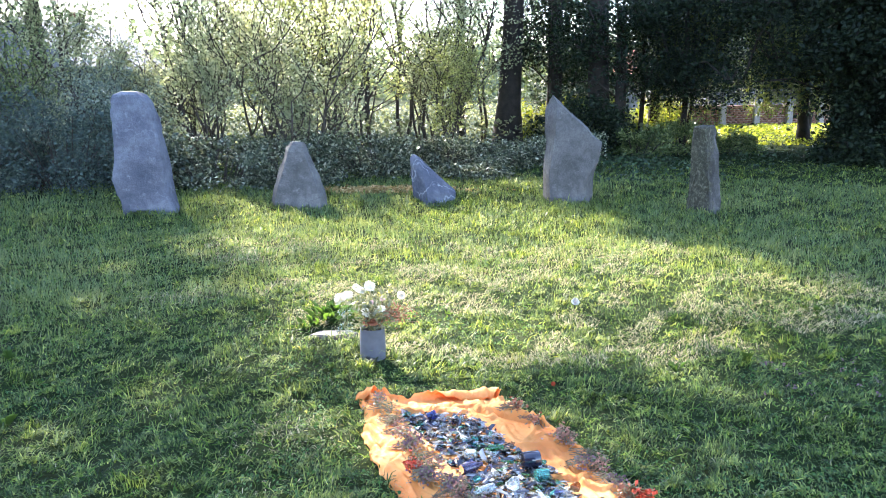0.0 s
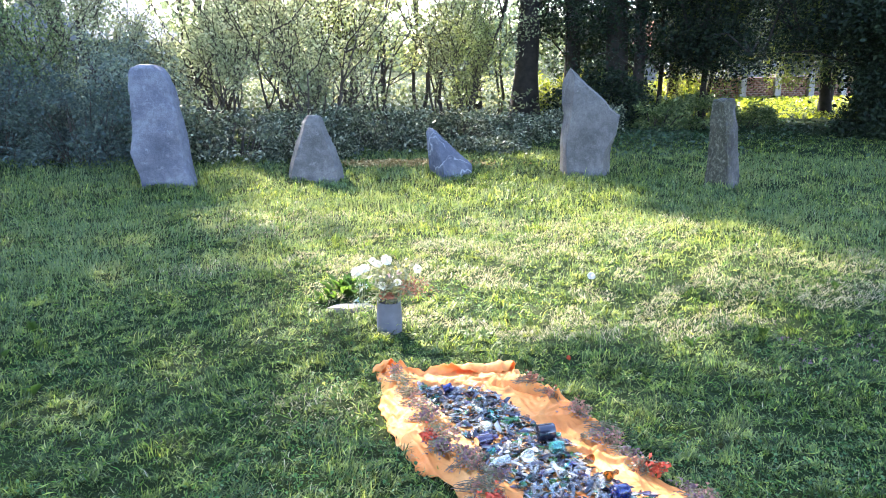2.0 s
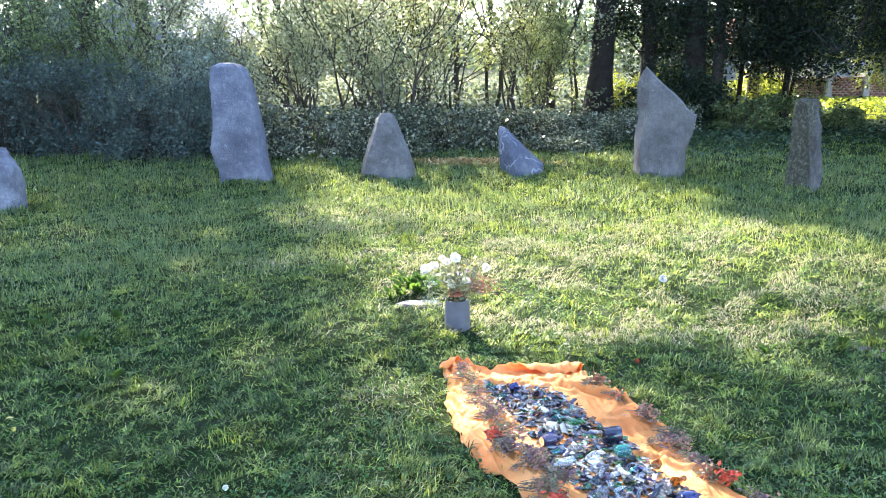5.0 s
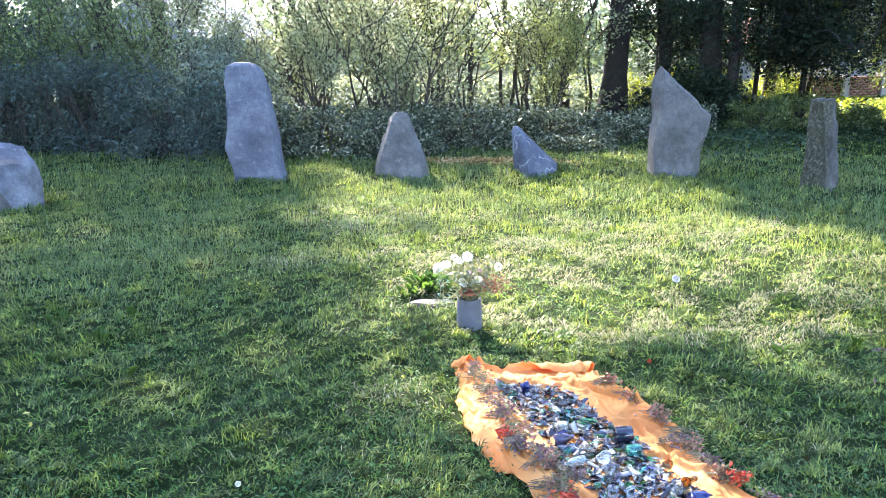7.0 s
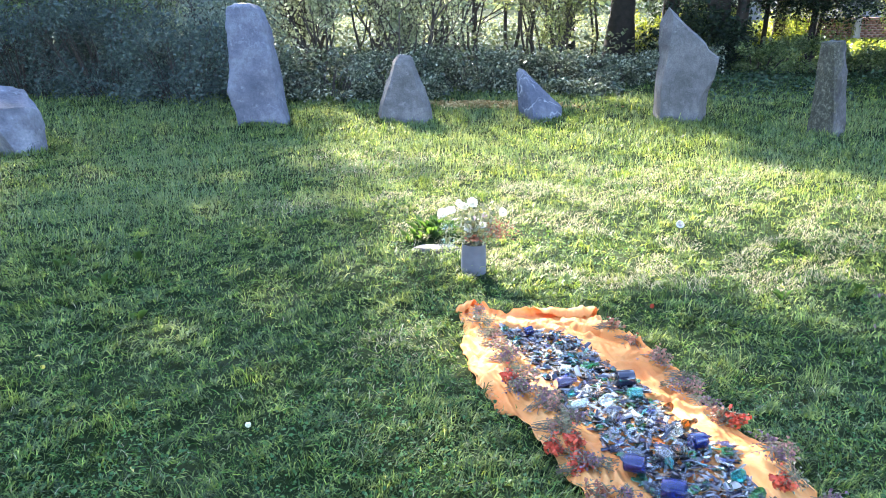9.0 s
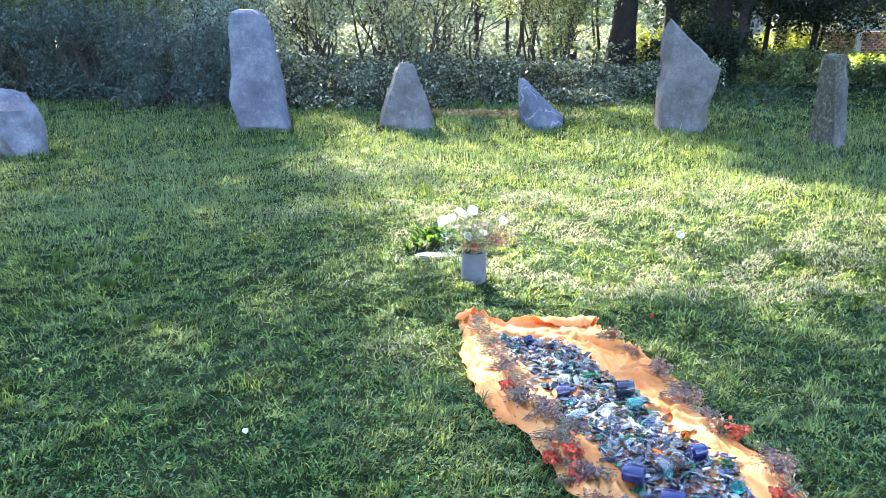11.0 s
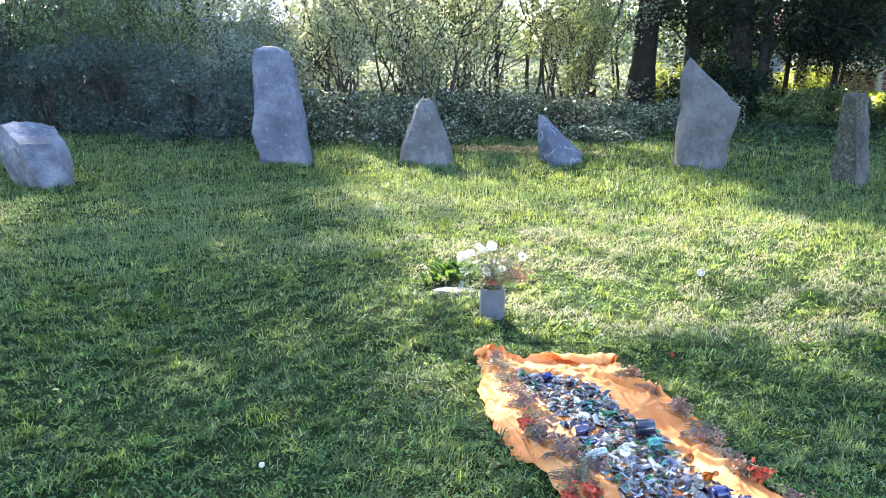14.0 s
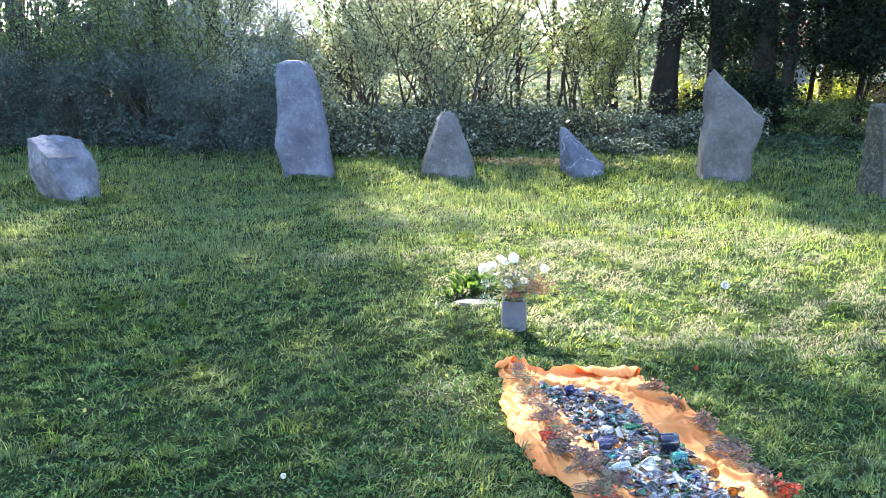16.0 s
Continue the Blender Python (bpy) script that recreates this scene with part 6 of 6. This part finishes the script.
def bouquet(name, label, base, mouth, heads, green_n, spread, seed, dry=0):
    r = np.random.default_rng(seed)
    ob = empty(name, base)
    for hx, hy, hz, size, mat in heads:
        foot = np.array([r.normal() * mouth * 0.3, r.normal() * mouth * 0.3, 0.02])
        c = np.array([hx, hy, hz])
        mid = foot * 0.4 + c * 0.6
        mid[:2] *= 0.6
        v, f = tube(np.array([foot, np.array([foot[0] * 1.2, foot[1] * 1.2, 0.15]), mid, c]), np.array([0.002, 0.002, 0.0018, 0.0015]), 5)
        flower = part_arrays("flower", *bloom_mesh(r, c, size * 0.88), mat, ob)
        part_arrays("stem", v, f, F_SAGE, flower)
    if green_n:
        pts = np.array(spread[:3]) + r.normal(size=(green_n, 3)) * np.array(spread[3:])
        pts[:, 2] = np.maximum(pts[:, 2], 0.19)
        v, f = leaves(pts, 0.034, 0.4, 0.0, seed + 3)
        part_arrays("foliage", v, f, F_SAGE, ob)
    if dry:
        pts = np.array([0.13, -0.02, 0.27]) + r.normal(size=(dry, 3)) * np.array([0.05, 0.04, 0.028])
        tubes = [tube(np.array([[0.02, 0, 0.12], [0.05, 0, 0.22], p]), 0.0011, 4) for p in pts[:18]]
        v, f = joined(tubes)
        twig = part_arrays("dry_stems", v, f, F_STEM, ob)
        v, f = leaves(pts, 0.015, 0.6, 0.0, seed + 4)
        part_arrays("dry_blossoms", v, f, F_RUST, ob)
    return tagged(ob, label, "bouquet")


VZ = float(hills(VX, VY)) + 0.008
bouquet("flower_bouquet", "bouquet of white and pink flowers with dried sprigs in vase", (VX, VY, VZ), 0.055,
        [(-0.01, 0.0, 0.43, 0.046, F_WHITE), (-0.06, 0.02, 0.40, 0.038, F_WHITE), (-0.026, -0.05, 0.29, 0.042, F_WHITE), (0.055, -0.05, 0.31, 0.036, F_WHITE), (0.165, 0.02, 0.365, 0.032, F_WHITE), (0.04, 0.03, 0.37, 0.02, F_YELLOW), (0.1, 0.03, 0.39, 0.022, F_YELLOW),
         (0.01, -0.06, 0.235, 0.042, F_RUST), (-0.03, -0.05, 0.23, 0.034, F_RUST), (0.09, -0.04, 0.28, 0.03, F_HEATHER), (0.06, 0.0, 0.35, 0.022, F_PINK), (0.0, -0.03, 0.34, 0.022, F_PINK)], 620, (0.01, 0.0, 0.275, 0.062, 0.05, 0.058), 401, dry=330)


def jar_and_flowers():
    prof = [(0.004, 0.0), (0.056, 0.0), (0.061, 0.006), (0.061, 0.12), (0.055, 0.145), (0.05, 0.155), (0.052, 0.165)]
    v, f = lathe(prof, 32, 0.003)
    ob = part_arrays("glass_jar", v, f, GLASS_THIN, smooth=True)
    x, y = -0.53, 4.76
    ob.matrix_basis = pose(x, y, 0.034)
    tagged(ob, "clear glass jar standing on the pale stone slab", "jar")
    bouquet("white_flower_bunch", "bunch of white flowers in a clear glass jar", (x, y, 0.038), 0.04,
            [(-0.03, 0, 0.225, 0.05, F_WHITE), (0.02, -0.02, 0.25, 0.046, F_WHITE), (0.075, 0.0, 0.29, 0.034, F_WHITE), (-0.05, 0.02, 0.2, 0.038, F_WHITE)], 0, (0, 0, 0.2, 0.03, 0.03, 0.03), 402)


def slab():
    bm = bmesh.new()
    top = [bm.verts.new((x, y, 0.034)) for x, y in SLAB]
    bm.faces.new(top[::-1])
    ext = bmesh.ops.extrude_face_region(bm, geom=bm.faces[:])
    for g in ext["geom"]:
        if isinstance(g, bmesh.types.BMVert):
            g.co.z = -0.03
    bmesh.ops.recalc_face_normals(bm, faces=bm.faces[:])
    bmesh.ops.bevel(bm, geom=bm.edges[:], offset=0.008, segments=2, affect="EDGES")
    bmesh.ops.triangulate(bm, faces=bm.faces[:])
    tagged(part("stone_slab", bm, CONCRETE), "small flat pale stone slab sunk in the grass", "stone slab")


slab()
jar_and_flowers()


def broad_plants():
    r = np.random.default_rng(410)
    for k, (x, y, n, s) in enumerate([(-0.8, 4.88, 26, 0.08), (-0.72, 4.95, 34, 0.10), (-0.62, 5.0, 34, 0.11), (-0.7, 5.08, 36, 0.12), (-0.54, 5.06, 28, 0.10)]):
        a, e = r.uniform(0, 6.3, n), r.uniform(0.5, 1.4, n)
        vs, fs, o = [], [], 0
        for t, el in zip(a, e):
            L = s * r.uniform(0.4, 1.2)
            d = np.array([math.cos(t), math.sin(t), 0])
            w = np.array([-math.sin(t), math.cos(t), 0]) * L * 0.085
            b = d * r.uniform(0, 0.06) + np.array([0, 0, 0.0])
            m = b + d * L * 0.5 * math.cos(el) + np.array([0, 0, L * 0.8 * math.sin(el)])
            tip = b + d * L * math.cos(el * 0.7) + np.array([0, 0, L * math.sin(el)])
            vs += [b - w * 0.15, b + w * 0.15, m + w, tip, m - w]
            fs.append((o, o + 1, o + 2, o + 3, o + 4))
            o += 5
        ob = part_arrays("broadleaf_weed", np.array(vs), np.array(fs), BROAD)
        ob.matrix_basis = pose(x, y, float(hills(x, y)) - 0.002)
        tagged(ob, "bright green broad-leaved weed beside the slab", "weed", "weeds by the slab")


broad_plants()


def lawn_weeds():
    """Small rosettes, fallen leaves and violet flowers scattered in the lawn."""
    r = np.random.default_rng(415)
    for x, y in WEEDS:
        ob = empty("lawn_weed", (x, y, float(hills(x, y))))
        for i in range(9):
            t, el, L = r.uniform(0, 6.3), r.uniform(0.6, 1.4), r.uniform(0.035, 0.08)
            d = np.array([math.cos(t), math.sin(t), 0])
            w = np.array([-math.sin(t), math.cos(t), 0]) * L * 0.13
            m = d * L * 0.55 * math.cos(el) + np.array([0, 0, 0.02 + L * 0.7 * math.sin(el)])
            tip = d * L * math.cos(el * 0.6) + np.array([0, 0, 0.02 + L * 0.9 * math.sin(el)])
            vs = np.array([d * 0.004 - w * 0.2, d * 0.004 + w * 0.2, m + w, tip, m - w])
            part_arrays("leaf", vs, np.array([(0, 1, 2, 3, 4)]), BROAD, ob)
        tagged(ob, "small bright green weed rosette growing in the lawn", "weed", "weeds in the lawn")
    for x, y, turn in [(-2.19, 2.98, 20), (-1.26, 2.13, 130), (-0.8, 1.95, 70), (-0.15, 2.0, 200)]:
        t = np.linspace(0, 1, 7)
        half = 0.011 * np.sin(np.pi * t) ** 0.7
        mid = np.stack([0.06 * (t - 0.5), 0.004 * np.sin(3 * t), 0.006 * np.sin(4 * t)], 1)
        v = np.concatenate([mid + np.c_[0 * t, half, 0.3 * half], mid, mid - np.c_[0 * t, half, -0.3 * half]])
        i = np.arange(6)
        f = np.concatenate([np.stack([i, i + 1, i + 8, i + 7], 1), np.stack([i + 7, i + 8, i + 15, i + 14], 1)])
        ob = part_arrays("fallen_leaf", v * 0.6, f, F_YELLOW)
        ob.matrix_basis = pose(x, y, float(hills(x, y)) + 0.032, 12, -8, turn)
        tagged(ob, "curled dry yellow-brown leaf lying on the lawn", "leaf", "fallen leaves")
    n = 26
    p = np.repeat(np.stack([2.05 + 0.22 * r.normal(size=n), 3.95 + 0.2 * r.normal(size=n), np.full(n, 0.06)], 1), 5, 0) + r.normal(size=(n * 5, 3)) * 0.007
    v, f = leaves(p, 0.013, 0.7, 0.0, 416)
    tagged(part_arrays("violet_blossoms", v, f, F_PURPLE), "tiny violet blossoms growing in the lawn", "wild flowers", kind="stuff")


lawn_weeds()


def small_things():
    v, f = lathe([(0.003, 0.0), (0.026, 0.0), (0.029, 0.004), (0.032, 0.06), (0.034, 0.082), (0.036, 0.085)], 24, 0.0025)
    ob = part_arrays("white_cup", v, f, PLASTIC, smooth=True)
    ob.scale = (0.68, 0.68, 0.78)
    place(ob, 0.995, 5.30, 0.045, 62, -42, 0)
    tagged(ob, "small white plastic cup lying tilted in the grass", "cup")
    r = np.random.default_rng(420)
    for x, y, s, mat, words in [(-0.97, 2.45, 0.014, F_WHITE, "single white flower head lying in the grass"), (0.66, 3.93, 0.016, F_RED, "single red-orange flower head lying in the grass"), (-2.07, 2.84, 0.012, F_YELLOW, "single yellow flower head in the grass")]:
        q = part_arrays("fallen_flower", *bloom_mesh(r, np.zeros(3), s, 3), mat)
        q.matrix_basis = pose(x, y, float(hills(np.array(x), np.array(y))) + 0.035, r.normal() * 25, r.normal() * 25, 0)
        tagged(q, words, "flower")


small_things()
